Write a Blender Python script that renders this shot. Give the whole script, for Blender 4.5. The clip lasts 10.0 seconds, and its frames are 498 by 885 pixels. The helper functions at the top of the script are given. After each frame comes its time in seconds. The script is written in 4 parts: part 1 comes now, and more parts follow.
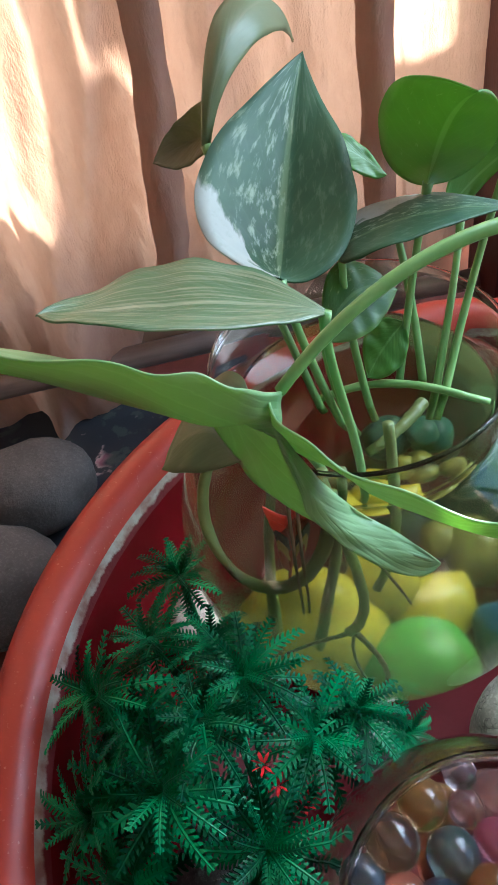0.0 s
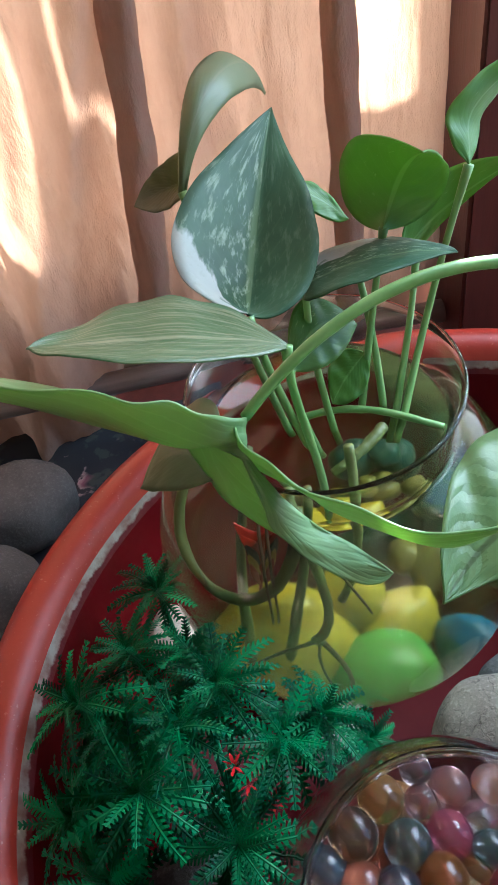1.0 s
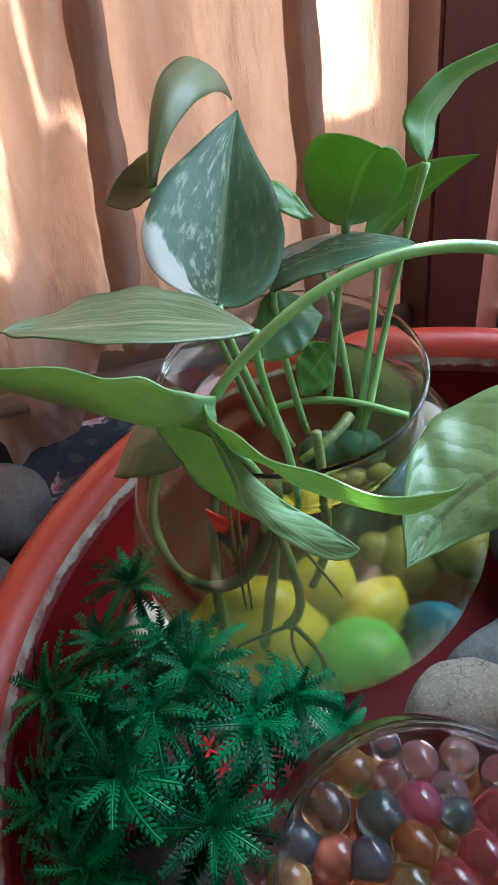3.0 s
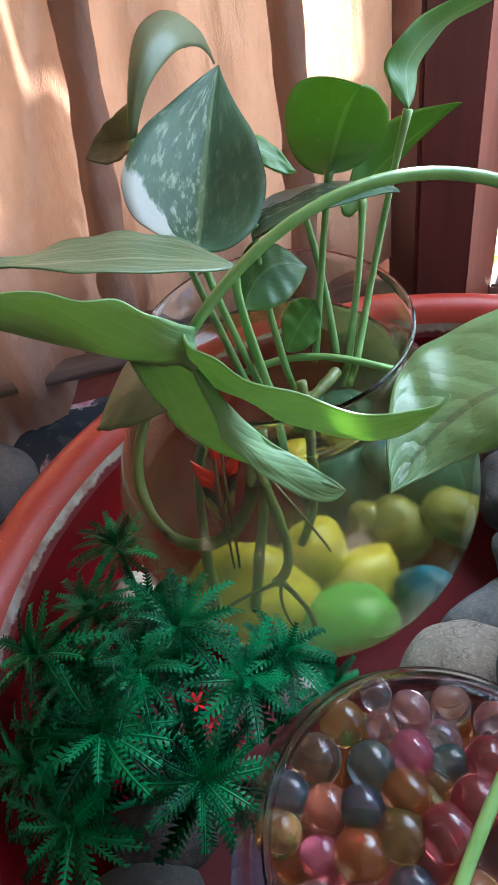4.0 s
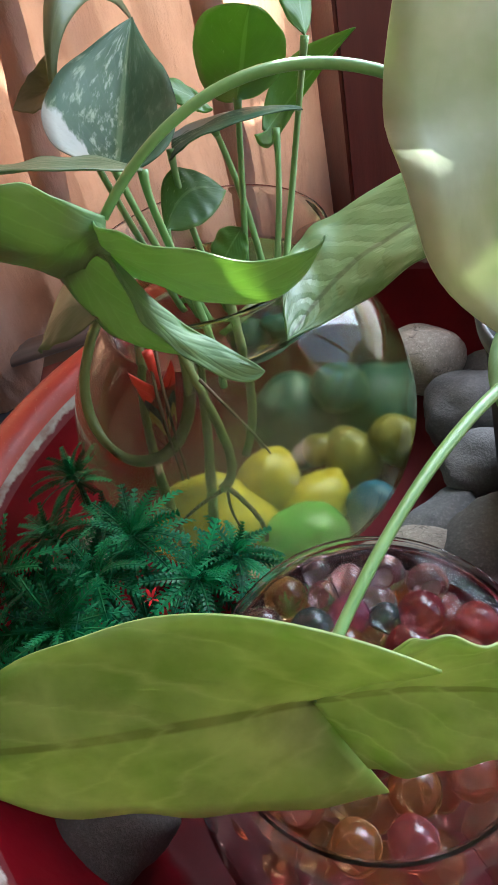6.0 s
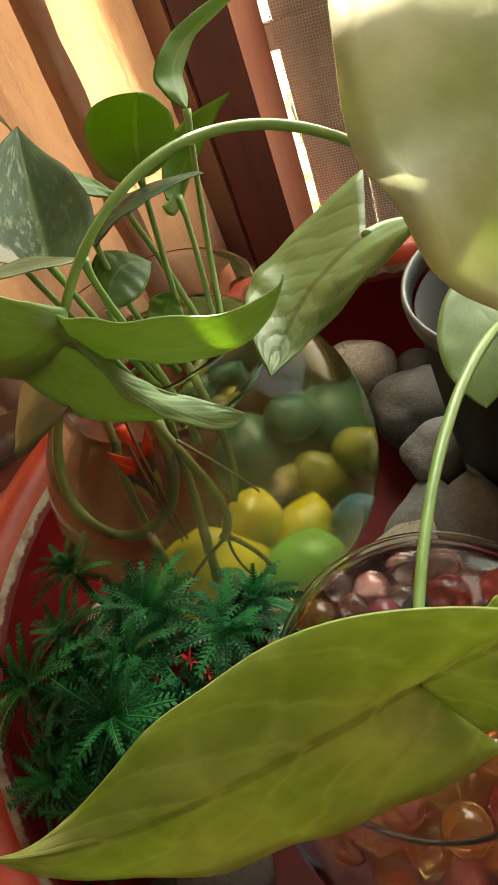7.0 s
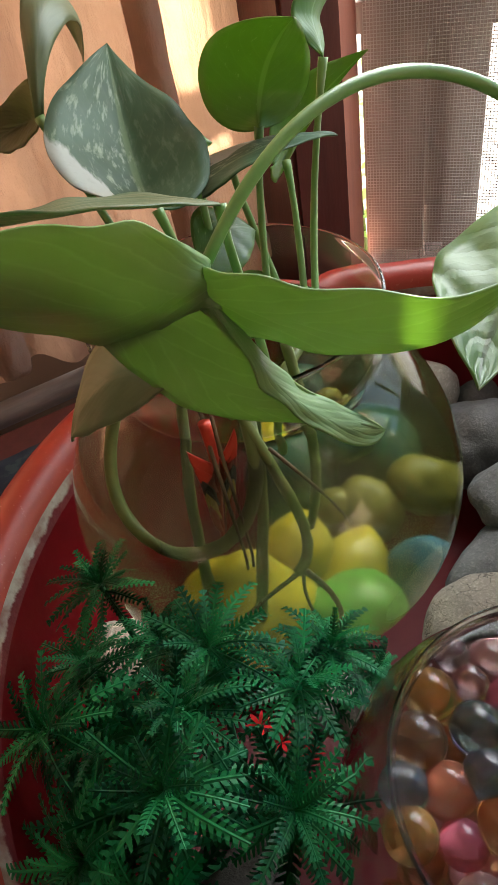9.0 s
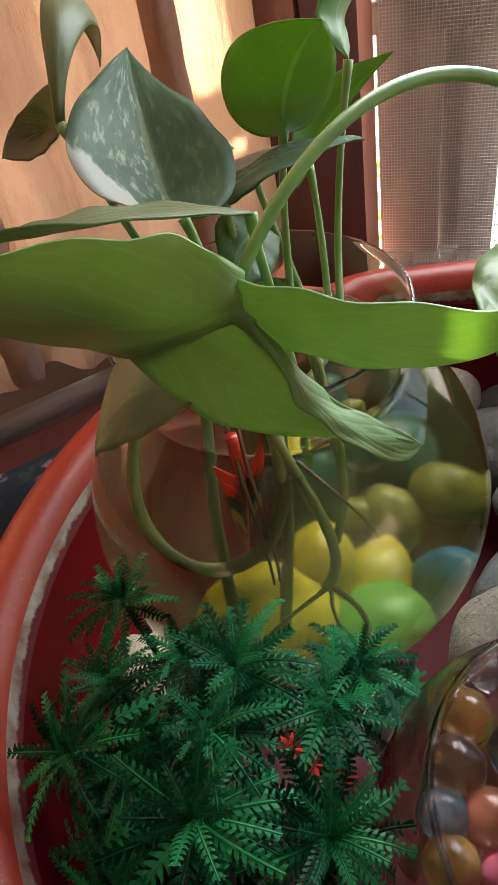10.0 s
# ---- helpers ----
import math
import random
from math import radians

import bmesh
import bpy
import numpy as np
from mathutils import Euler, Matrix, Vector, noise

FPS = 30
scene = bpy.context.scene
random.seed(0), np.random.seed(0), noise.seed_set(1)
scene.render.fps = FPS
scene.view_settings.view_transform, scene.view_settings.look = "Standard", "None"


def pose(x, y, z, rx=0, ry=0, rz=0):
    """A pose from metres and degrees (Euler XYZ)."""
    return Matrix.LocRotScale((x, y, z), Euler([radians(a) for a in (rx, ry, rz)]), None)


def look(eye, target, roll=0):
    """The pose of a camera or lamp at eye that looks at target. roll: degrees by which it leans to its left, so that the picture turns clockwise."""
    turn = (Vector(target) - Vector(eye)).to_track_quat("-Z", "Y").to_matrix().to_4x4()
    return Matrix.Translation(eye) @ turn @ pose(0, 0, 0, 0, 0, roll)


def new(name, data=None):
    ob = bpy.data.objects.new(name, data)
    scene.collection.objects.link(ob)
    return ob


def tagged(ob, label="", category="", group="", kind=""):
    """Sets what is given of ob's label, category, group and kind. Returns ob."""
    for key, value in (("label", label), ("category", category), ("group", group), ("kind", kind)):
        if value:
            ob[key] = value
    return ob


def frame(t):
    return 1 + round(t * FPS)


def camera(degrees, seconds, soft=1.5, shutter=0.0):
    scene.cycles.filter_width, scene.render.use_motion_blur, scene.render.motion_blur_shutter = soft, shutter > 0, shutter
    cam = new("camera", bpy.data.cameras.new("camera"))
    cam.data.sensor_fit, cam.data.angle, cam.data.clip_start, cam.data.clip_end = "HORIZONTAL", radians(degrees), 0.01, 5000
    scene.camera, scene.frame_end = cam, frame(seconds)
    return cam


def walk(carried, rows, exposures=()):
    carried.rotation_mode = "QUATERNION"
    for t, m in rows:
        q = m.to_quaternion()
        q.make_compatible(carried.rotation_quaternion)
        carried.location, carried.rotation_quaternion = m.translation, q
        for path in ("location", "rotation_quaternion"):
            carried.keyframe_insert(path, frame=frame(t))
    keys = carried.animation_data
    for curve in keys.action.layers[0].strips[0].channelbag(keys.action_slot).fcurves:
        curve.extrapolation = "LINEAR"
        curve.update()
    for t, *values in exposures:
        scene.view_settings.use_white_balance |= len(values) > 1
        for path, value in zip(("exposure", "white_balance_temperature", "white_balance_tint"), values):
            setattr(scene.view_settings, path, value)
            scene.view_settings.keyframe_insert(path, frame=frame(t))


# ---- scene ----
cam = camera(40.45, 10.0)
PATH = [
    (0, (-0.0413, -0.2445, 0.4722), (-0.0707, 0.0826, 0.0952), -16.19),
    (0.5, (-0.0327, -0.2610, 0.4789), (-0.0521, 0.0719, 0.1063), -15.28),
    (1, (-0.0348, -0.2631, 0.4906), (-0.0482, 0.0747, 0.1222), -14.00),
    (1.5, (-0.0326, -0.2678, 0.4943), (-0.0389, 0.0720, 0.1276), -13.29),
    (2, (-0.0339, -0.2687, 0.4906), (-0.0362, 0.0722, 0.1248), -13.01),
    (2.5, (-0.0335, -0.2709, 0.4916), (-0.0335, 0.0689, 0.1248), -12.86),
    (3.8, (-0.0413, -0.2958, 0.4698), (-0.0223, 0.0550, 0.1140), -11.27),
    (4, (-0.0371, -0.2976, 0.4645), (-0.0253, 0.0483, 0.1037), -12.50),
    (4.5, (-0.0380, -0.3155, 0.4480), (-0.0309, 0.0260, 0.0828), -15.19),
    (5, (-0.0403, -0.3297, 0.4213), (-0.0278, 0.0172, 0.0614), -15.94),
    (5.5, (-0.0256, -0.3346, 0.4317), (-0.0155, 0.0121, 0.0716), -16.90),
    (5.7, (-0.0256, -0.3476, 0.4300), (-0.0067, 0.0025, 0.0735), -15.90),
    (6.8, (-0.0211, -0.3683, 0.4565), (0.0314, -0.0130, 0.1086), -23.79),
    (7, (-0.0567, -0.3615, 0.4480), (0.0284, -0.0046, 0.1083), -24.69),
    (7.5, (-0.0771, -0.3049, 0.4500), (0.0414, 0.0374, 0.1053), -17.70),
    (8, (-0.0978, -0.2812, 0.4354), (0.0265, 0.0422, 0.0749), -12.66),
    (8.5, (-0.1137, -0.2678, 0.4284), (0.0113, 0.0649, 0.0768), -10.78),
    (9, (-0.1086, -0.2749, 0.4214), (0.0162, 0.0638, 0.0754), -12.12),
    (9.5, (-0.1072, -0.2696, 0.4287), (0.0170, 0.0644, 0.0780), -12.11),
    (10, (-0.1126, -0.2621, 0.4212), (0.0089, 0.0792, 0.0765), -12.80),
]
EXPOSURES = [(0.0, 3.14, 5350, 6), (0.6, 3.06, 5350, 7), (2.7, 3.04, 5350, 7), (4.0, 3.09, 5400, 9), (4.6, 3.34, 5100, 13), (5.05, 3.54, 5050, 13), (5.7, 3.24, 5050, 13), (6.8, 2.79, 9400, 6), (7.1, 2.79, 9400, 6), (7.6, 2.74, 8200, 10), (8.1, 2.79, 10200, 11), (8.6, 2.79, 6800, 10), (10.0, 2.84, 6800, 11)]
walk(cam, [(t, look(eye, target, roll)) for t, eye, target, roll in PATH], EXPOSURES)

# world and sun
SUN = Vector((0.394, 0.6, 0.5)).normalized()
world = bpy.data.worlds.new("daylight")
scene.world = world
world.use_nodes = True
wn = world.node_tree
sky = wn.nodes.new("ShaderNodeTexSky")
sky.sky_type, sky.sun_disc = "NISHITA", False
sky.sun_elevation = math.asin(SUN.z)
sky.sun_rotation = math.atan2(SUN.x, SUN.y)
wn.nodes["Background"].inputs["Strength"].default_value = 0.05
wn.links.new(sky.outputs[0], wn.nodes["Background"].inputs["Color"])
sun = new("sun", bpy.data.lights.new("sun", "SUN"))
sun.data.energy, sun.data.angle, sun.data.color = 5.0, radians(0.5), (1.0, 0.94, 0.84)
sun.matrix_world = look(SUN * 5, (0, 0, 0))


def window_light(at, toward, w, h, watts, colour):
    la = bpy.data.lights.new("window_light", "AREA")
    la.shape, la.size, la.size_y, la.energy, la.color = "RECTANGLE", w, h, watts, colour
    ob = new("window_light", la)
    ob.matrix_world = look(at, toward)
    return ob


window_light((0.78, 0.335, 0.75), (0.2, -0.6, 0.1), 0.8, 1.0, 4.6, (0.86, 0.94, 1.0))

# ---- materials ----


class Nodes:
    """Short hand for building one node material."""

    def __init__(self, name):
        self.mat = bpy.data.materials.new(name)
        self.mat.use_nodes = True
        self.t = self.mat.node_tree
        self.t.nodes.clear()
        self.out = self.t.nodes.new("ShaderNodeOutputMaterial")

    def put(self, socket, v):
        if isinstance(v, bpy.types.NodeSocket):
            self.t.links.new(v, socket)
        elif isinstance(v, tuple) and len(v) == 3 and socket.type == "RGBA":
            socket.default_value = (*v, 1)
        else:
            socket.default_value = v

    def add(self, kind, out=0, operation="", feature="", **ins):
        n = self.t.nodes.new("ShaderNode" + kind)
        if operation:
            n.operation = operation
        if feature:
            n.feature = feature
        for k, v in ins.items():
            key = k.replace("_", " ")
            self.put(n.inputs[int(k[1:])] if k[0] == "i" and k[1:].isdigit() else n.inputs[key], v)
        return n.outputs[out]

    def coord(self, which="Object"):
        return self.t.nodes.new("ShaderNodeTexCoord").outputs[which]

    def noise(self, vec, scale, detail=4.0, rough=0.55, out=0):
        return self.add("TexNoise", out, Vector=vec, Scale=scale, Detail=detail, Roughness=rough)

    def ramp(self, fac, stops):
        n = self.t.nodes.new("ShaderNodeValToRGB")
        self.t.links.new(fac, n.inputs[0])
        el = n.color_ramp.elements
        while len(el) < len(stops):
            el.new(0.5)
        for e, (p, c) in zip(el, stops):
            e.position = p
            e.color = (*c, 1) if isinstance(c, tuple) else (c, c, c, 1)
        return n.outputs[0]

    def mix(self, fac, a, b, blend="MIX"):
        n = self.t.nodes.new("ShaderNodeMix")
        n.data_type, n.blend_type = "RGBA", blend
        self.put(n.inputs[0], fac), self.put(n.inputs[6], a), self.put(n.inputs[7], b)
        return n.outputs[2]

    def math(self, op, a, b=0.0):
        n = self.t.nodes.new("ShaderNodeMath")
        n.operation = op
        self.put(n.inputs[0], a), self.put(n.inputs[1], b)
        return n.outputs[0]

    def bump(self, height, strength=0.3, distance=0.002):
        return self.add("Bump", Strength=strength, Distance=distance, Height=height)

    def stretch(self, vec, s):
        return self.add("Mapping", Vector=vec, Scale=s)

    def pbr(self, **ins):
        return self.add("BsdfPrincipled", **ins)

    def done(self, shader):
        self.t.links.new(shader, self.out.inputs[0])
        return self.mat

    def blend(self, fac, a, b):
        n = self.t.nodes.new("ShaderNodeMixShader")
        self.put(n.inputs[0], fac)
        self.t.links.new(a, n.inputs[1]), self.t.links.new(b, n.inputs[2])
        return n.outputs[0]


def leaf_material(name, dark, light, vein, patch=0.0, patch_colour=(0.75, 0.78, 0.66), glossy=0.36, through_light=0.35, stripes=0.0, veins=11.0, relief=1.0, gloss_level=0.7, net=0.0, brown=0.0):
    m = Nodes(name)
    uv = m.add("UVMap")
    sep = m.t.nodes.new("ShaderNodeSeparateXYZ")
    m.t.links.new(uv, sep.inputs[0])
    u, v = sep.outputs[0], sep.outputs[1]
    across = m.math("ABSOLUTE", v)
    obj = m.coord()
    big, fine = m.noise(obj, 28.0), m.noise(obj, 240.0, 3.0)
    col = m.mix(m.ramp(big, [(0.35, 0.0), (0.68, 1.0)]), dark, light)
    wobble = m.math("MULTIPLY", m.noise(uv, 3.5, 3.0), 0.9)
    side = m.math("ADD", m.math("SUBTRACT", m.math("MULTIPLY", u, veins), m.math("MULTIPLY", across, veins * 0.42)), wobble)
    tri = m.math("PINGPONG", side, 0.5)
    vline = m.ramp(tri, [(0.0, 1.0), (0.11, 0.0)])
    mid = m.ramp(across, [(0.0, 1.0), (0.035, 1.0), (0.06, 0.0)])
    lines = m.math("MAXIMUM", m.math("MULTIPLY", vline, 0.16), mid)
    col = m.mix(m.math("MULTIPLY", lines, 0.7), col, vein)
    if patch > 0:
        stretched = m.stretch(uv, (5.0, 4.5, 1.0))
        sp = m.ramp(m.noise(stretched, 2.2, 6.0, 0.66), [(0.64 - 0.15 * patch, 0.0), (0.74 - 0.12 * patch, 1.0)])
        halves = m.ramp(v, [(0.0, 0.85), (0.06, 0.18)])
        col = m.mix(m.math("MULTIPLY", sp, halves), col, patch_colour)
        if patch > 0.5:
            edge = m.math("ADD", m.math("MULTIPLY", v, -1.0), m.math("MULTIPLY", m.math("SUBTRACT", m.noise(uv, 5.0), 0.5), 0.5))
            low = m.ramp(u, [(0.30, 1.0), (0.80, 0.0)])
            white = m.ramp(m.math("MULTIPLY", edge, low), [(0.52, 0.0), (0.57, 1.0)])
            col = m.mix(white, col, (0.44, 0.46, 0.41))
            grey = m.ramp(m.math("ADD", edge, m.math("MULTIPLY", m.noise(obj, 90.0), 0.4)), [(0.45, 0.0), (0.9, 1.0)])
            col = m.mix(m.math("MULTIPLY", grey, 0.22), col, (0.16, 0.23, 0.19))
    if net > 0:
        warped = m.add("VectorMath", operation="ADD", i0=obj, i1=m.add("VectorMath", operation="SCALE", i0=m.noise(obj, 40.0, 3.0, out=1), Scale=0.02))
        cells = m.add("TexVoronoi", feature="DISTANCE_TO_EDGE", Vector=warped, Scale=52.0)
        col = m.mix(m.math("MULTIPLY", m.ramp(cells, [(0.0, 1.0), (0.2, 0.0)]), net * 0.5), col, tuple(min(1.0, c * 1.45) for c in light))
        col = m.mix(m.math("MULTIPLY", vline, 0.45), col, tuple(min(1.0, c * 1.25) for c in light))
        spots = m.ramp(m.noise(obj, 70.0, 4.0), [(0.5, 0.0), (0.68, 1.0)])
        col = m.mix(m.math("MULTIPLY", spots, net * 0.8), col, tuple(c * 0.6 for c in dark))
    if brown > 0:
        rim = m.math("ADD", across, m.math("MULTIPLY", m.noise(obj, 60.0), 0.22))
        col = m.mix(m.math("MULTIPLY", m.ramp(rim, [(1.02, 0.0), (1.12, 1.0)]), brown), col, (0.16, 0.085, 0.03))
    if stripes > 0:
        sv = m.stretch(uv, (1.2, 16.0, 1.0))
        st = m.ramp(m.noise(sv, 1.6, 4.0), [(0.48, 0.0), (0.62, 1.0)])
        col = m.mix(m.math("MULTIPLY", st, stripes), col, patch_colour)
    col = m.mix(m.math("MULTIPLY", m.ramp(fine, [(0.55, 0.0), (0.8, 1.0)]), 0.18), col, light)
    hgt = m.math("ADD", m.math("MULTIPLY", m.ramp(tri, [(0.0, 0.0), (0.3, 1.0)]), 0.3), m.math("MULTIPLY", fine, 0.12))
    nrm = m.bump(hgt, min(1.0, 0.4 * relief), 0.0012 * relief)
    face = m.pbr(Base_Color=col, Roughness=m.math("ADD", glossy, m.math("MULTIPLY", big, 0.18)), Normal=nrm, Specular_IOR_Level=gloss_level)
    back = m.add("BsdfTranslucent", Color=m.mix(0.5, col, (0.50, 0.70, 0.10)), Normal=nrm)
    return m.done(m.blend(through_light, face, back))


LEAF_DARK = leaf_material("variegated_leaf", (0.022, 0.062, 0.030), (0.042, 0.098, 0.048), (0.12, 0.19, 0.09), 0.8, (0.27, 0.35, 0.22), through_light=0.12, glossy=0.42, gloss_level=0.2, relief=0.5)
LEAF_STRIPED = leaf_material("striped_leaf", (0.055, 0.115, 0.045), (0.085, 0.15, 0.062), (0.24, 0.27, 0.16), 0.0, (0.33, 0.33, 0.21), stripes=0.6, through_light=0.2)
LEAF_GREEN = leaf_material("green_leaf", (0.07, 0.21, 0.030), (0.11, 0.29, 0.045), (0.22, 0.40, 0.12), 0.15, (0.3, 0.42, 0.18), through_light=0.4, relief=0.5)
LEAF_MARBLED = leaf_material("marbled_leaf", (0.06, 0.17, 0.030), (0.10, 0.24, 0.045), (0.22, 0.38, 0.12), 0.45, (0.42, 0.50, 0.20), through_light=0.35, relief=0.4)
LEAF_DULL = leaf_material("dull_leaf", (0.14, 0.18, 0.085), (0.19, 0.225, 0.12), (0.2, 0.22, 0.12), through_light=0.25, glossy=0.42, relief=0.5)
LEAF_DRY = leaf_material("browned_leaf", (0.20, 0.165, 0.085), (0.26, 0.215, 0.12), (0.25, 0.2, 0.12), through_light=0.3, glossy=0.5)
LEAF_ARROW = leaf_material("arrow_leaf", (0.13, 0.24, 0.085), (0.19, 0.31, 0.13), (0.05, 0.07, 0.03), 0.0, through_light=0.32, glossy=0.30, veins=7.0, relief=1.4)
LEAF_PALE = leaf_material("pale_arrow_leaf", (0.18, 0.34, 0.14), (0.25, 0.42, 0.20), (0.22, 0.39, 0.18), 0.0, through_light=0.38, glossy=0.30, veins=7.0, relief=0.8, net=0.16)
# Bright window sheen is painted in as the whitish tone between green blotches.
LEAF_SHEEN = leaf_material("painted_sheen_arrow_leaf", (0.46, 0.56, 0.36), (0.86, 0.88, 0.83), (0.55, 0.62, 0.46), 0.0, through_light=0.45, glossy=0.28, veins=5.0, relief=0.9, brown=0.4)
LEAF_NEAR = leaf_material("yellow_green_leaf", (0.21, 0.34, 0.08), (0.47, 0.57, 0.25), (0.13, 0.12, 0.05), 0.0, through_light=0.45, glossy=0.36, veins=5.0, relief=1.2, net=0.4, brown=0.7)


def stem_material(name, a, b, glossy=0.35):
    m = Nodes(name)
    o = m.coord()
    col = m.mix(m.ramp(m.noise(m.stretch(o, (60.0, 60.0, 14.0)), 1.0), [(0.35, 0.0), (0.7, 1.0)]), a, b)
    return m.done(m.pbr(Base_Color=col, Roughness=glossy, Normal=m.bump(m.noise(o, 300.0), 0.15, 0.0006), Subsurface_Weight=0.0))


STEM = stem_material("fresh_stem", (0.13, 0.27, 0.07), (0.19, 0.34, 0.11))
STEM_OLD = stem_material("submerged_stem", (0.10, 0.13, 0.03), (0.15, 0.19, 0.05), 0.5)
ROOT = stem_material("brown_root", (0.07, 0.045, 0.02), (0.12, 0.075, 0.03), 0.6)


def plastic_red():
    m = Nodes("worn_red_plastic")
    o = m.coord()
    big, fine = m.noise(o, 9.0, 5.0), m.noise(o, 160.0, 3.0)
    col = m.mix(m.ramp(big, [(0.35, 0.0), (0.7, 1.0)]), (0.28, 0.020, 0.010), (0.36, 0.034, 0.017))
    streak = m.noise(m.stretch(o, (12.0, 12.0, 160.0)), 1.0, 4.0)
    col = m.mix(m.math("MULTIPLY", m.ramp(streak, [(0.52, 0.0), (0.72, 1.0)]), 0.35), col, (0.32, 0.045, 0.02))
    scuffs = m.ramp(m.noise(o, 420.0, 2.0), [(0.66, 0.0), (0.76, 1.0)])
    col = m.mix(m.math("MULTIPLY", scuffs, 0.25), col, (0.75, 0.4, 0.3))
    return m.done(m.pbr(Base_Color=col, Roughness=m.math("ADD", 0.3, m.math("MULTIPLY", big, 0.2)), Normal=m.bump(fine, 0.18, 0.0008)))


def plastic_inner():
    # Darker than the rim: shade from the plants is put into this red.
    m = Nodes("shade_darkened_red_lining")
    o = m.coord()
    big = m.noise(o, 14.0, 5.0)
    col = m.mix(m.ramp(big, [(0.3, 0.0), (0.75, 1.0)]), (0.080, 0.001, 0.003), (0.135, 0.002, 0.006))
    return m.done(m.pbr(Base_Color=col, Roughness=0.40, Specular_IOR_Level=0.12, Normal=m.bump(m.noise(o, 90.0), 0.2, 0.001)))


def scale_deposit():
    m = Nodes("grey_water_scale")
    o = m.coord()
    height = m.t.nodes.new("ShaderNodeSeparateXYZ")
    m.t.links.new(o, height.inputs[0])
    crust = m.mix(m.ramp(m.noise(o, 70.0, 6.0), [(0.35, 0.0), (0.62, 1.0)]), (0.20, 0.10, 0.08), (0.36, 0.33, 0.29))
    reach = m.math("ADD", m.math("MULTIPLY", m.math("SUBTRACT", height.outputs[2], 0.1285), 90.0), m.noise(m.stretch(o, (1.0, 1.0, 0.35)), 55.0, 6.0, 0.7))
    col = m.mix(m.ramp(reach, [(0.42, 0.0), (0.58, 1.0)]), (0.11, 0.002, 0.005), crust)
    return m.done(m.pbr(Base_Color=col, Roughness=0.7, Normal=m.bump(m.noise(o, 200.0), 0.5, 0.001)))


RED, RED_IN, SCALE = plastic_red(), plastic_inner(), scale_deposit()


def stone_material(name, a, b, crack=(0.1, 0.085, 0.07), cracks=0.0, rough=0.72):
    m = Nodes(name)
    o = m.coord()
    rnd = m.t.nodes.new("ShaderNodeObjectInfo").outputs["Random"]
    sh = m.add("VectorMath", operation="ADD", i0=o, i1=m.add("CombineXYZ", X=m.math("MULTIPLY", rnd, 9.0), Y=rnd, Z=rnd))
    big, mid, fine = m.noise(sh, 22.0, 5.0), m.noise(sh, 90.0, 5.0, 0.7), m.noise(sh, 420.0, 3.0, 0.7)
    col = m.mix(m.ramp(big, [(0.3, 0.0), (0.7, 1.0)]), a, b)
    col = m.mix(m.math("MULTIPLY", m.ramp(fine, [(0.5, 0.0), (0.72, 1.0)]), 0.45), col, tuple(min(1, c * 1.9) for c in b))
    col = m.mix(m.math("MULTIPLY", m.ramp(mid, [(0.52, 0.0), (0.75, 1.0)]), 0.5), col, tuple(c * 0.5 for c in a))
    hgt = m.math("ADD", mid, m.math("MULTIPLY", fine, 0.5))
    if cracks:
        warped = m.mix(0.12, sh, m.noise(sh, 30.0, 4.0, out=1))
        vor = m.add("TexVoronoi", feature="DISTANCE_TO_EDGE", Vector=warped, Scale=48.0)
        line = m.ramp(vor, [(0.0, 1.0), (0.05, 0.0)])
        gate = m.ramp(m.noise(sh, 26.0), [(0.45, 0.0), (0.6, 1.0)])
        line = m.math("MULTIPLY", line, gate)
        col = m.mix(m.math("MULTIPLY", line, cracks), col, crack)
        hgt = m.math("SUBTRACT", hgt, line)
    return m.done(m.pbr(Base_Color=col, Roughness=rough, Normal=m.bump(hgt, 0.6, 0.0022)))


STONE_GREY = stone_material("grey_river_stone", (0.09, 0.09, 0.09), (0.16, 0.16, 0.155))
STONE_DARK = stone_material("dark_river_stone", (0.055, 0.052, 0.05), (0.095, 0.09, 0.085))
STONE_WET = stone_material("wet_pale_stone", (0.20, 0.20, 0.18), (0.32, 0.31, 0.28), rough=0.18)
STONE_TAN = stone_material("tan_cracked_stone", (0.27, 0.23, 0.19), (0.40, 0.35, 0.29), cracks=0.8)
STONE_CREAM = stone_material("cream_stone", (0.45, 0.42, 0.30), (0.58, 0.54, 0.40))


def painted_pebble(name, a, b, rough=0.35):
    m = Nodes(name)
    o = m.coord()
    col = m.mix(m.ramp(m.noise(o, 40.0, 5.0), [(0.35, 0.0), (0.7, 1.0)]), a, b)
    algae = m.ramp(m.noise(o, 26.0, 7.0, 0.7), [(0.48, 0.0), (0.66, 1.0)])
    col = m.mix(m.math("MULTIPLY", algae, 0.5), col, (0.09, 0.085, 0.025))
    chips = m.ramp(m.noise(o, 120.0, 3.0), [(0.62, 0.0), (0.72, 1.0)])
    col = m.mix(m.math("MULTIPLY", chips, 0.4), col, tuple(c * 0.55 for c in a))
    return m.done(m.pbr(Base_Color=col, Roughness=rough, Normal=m.bump(m.noise(o, 150.0), 0.25, 0.001)))


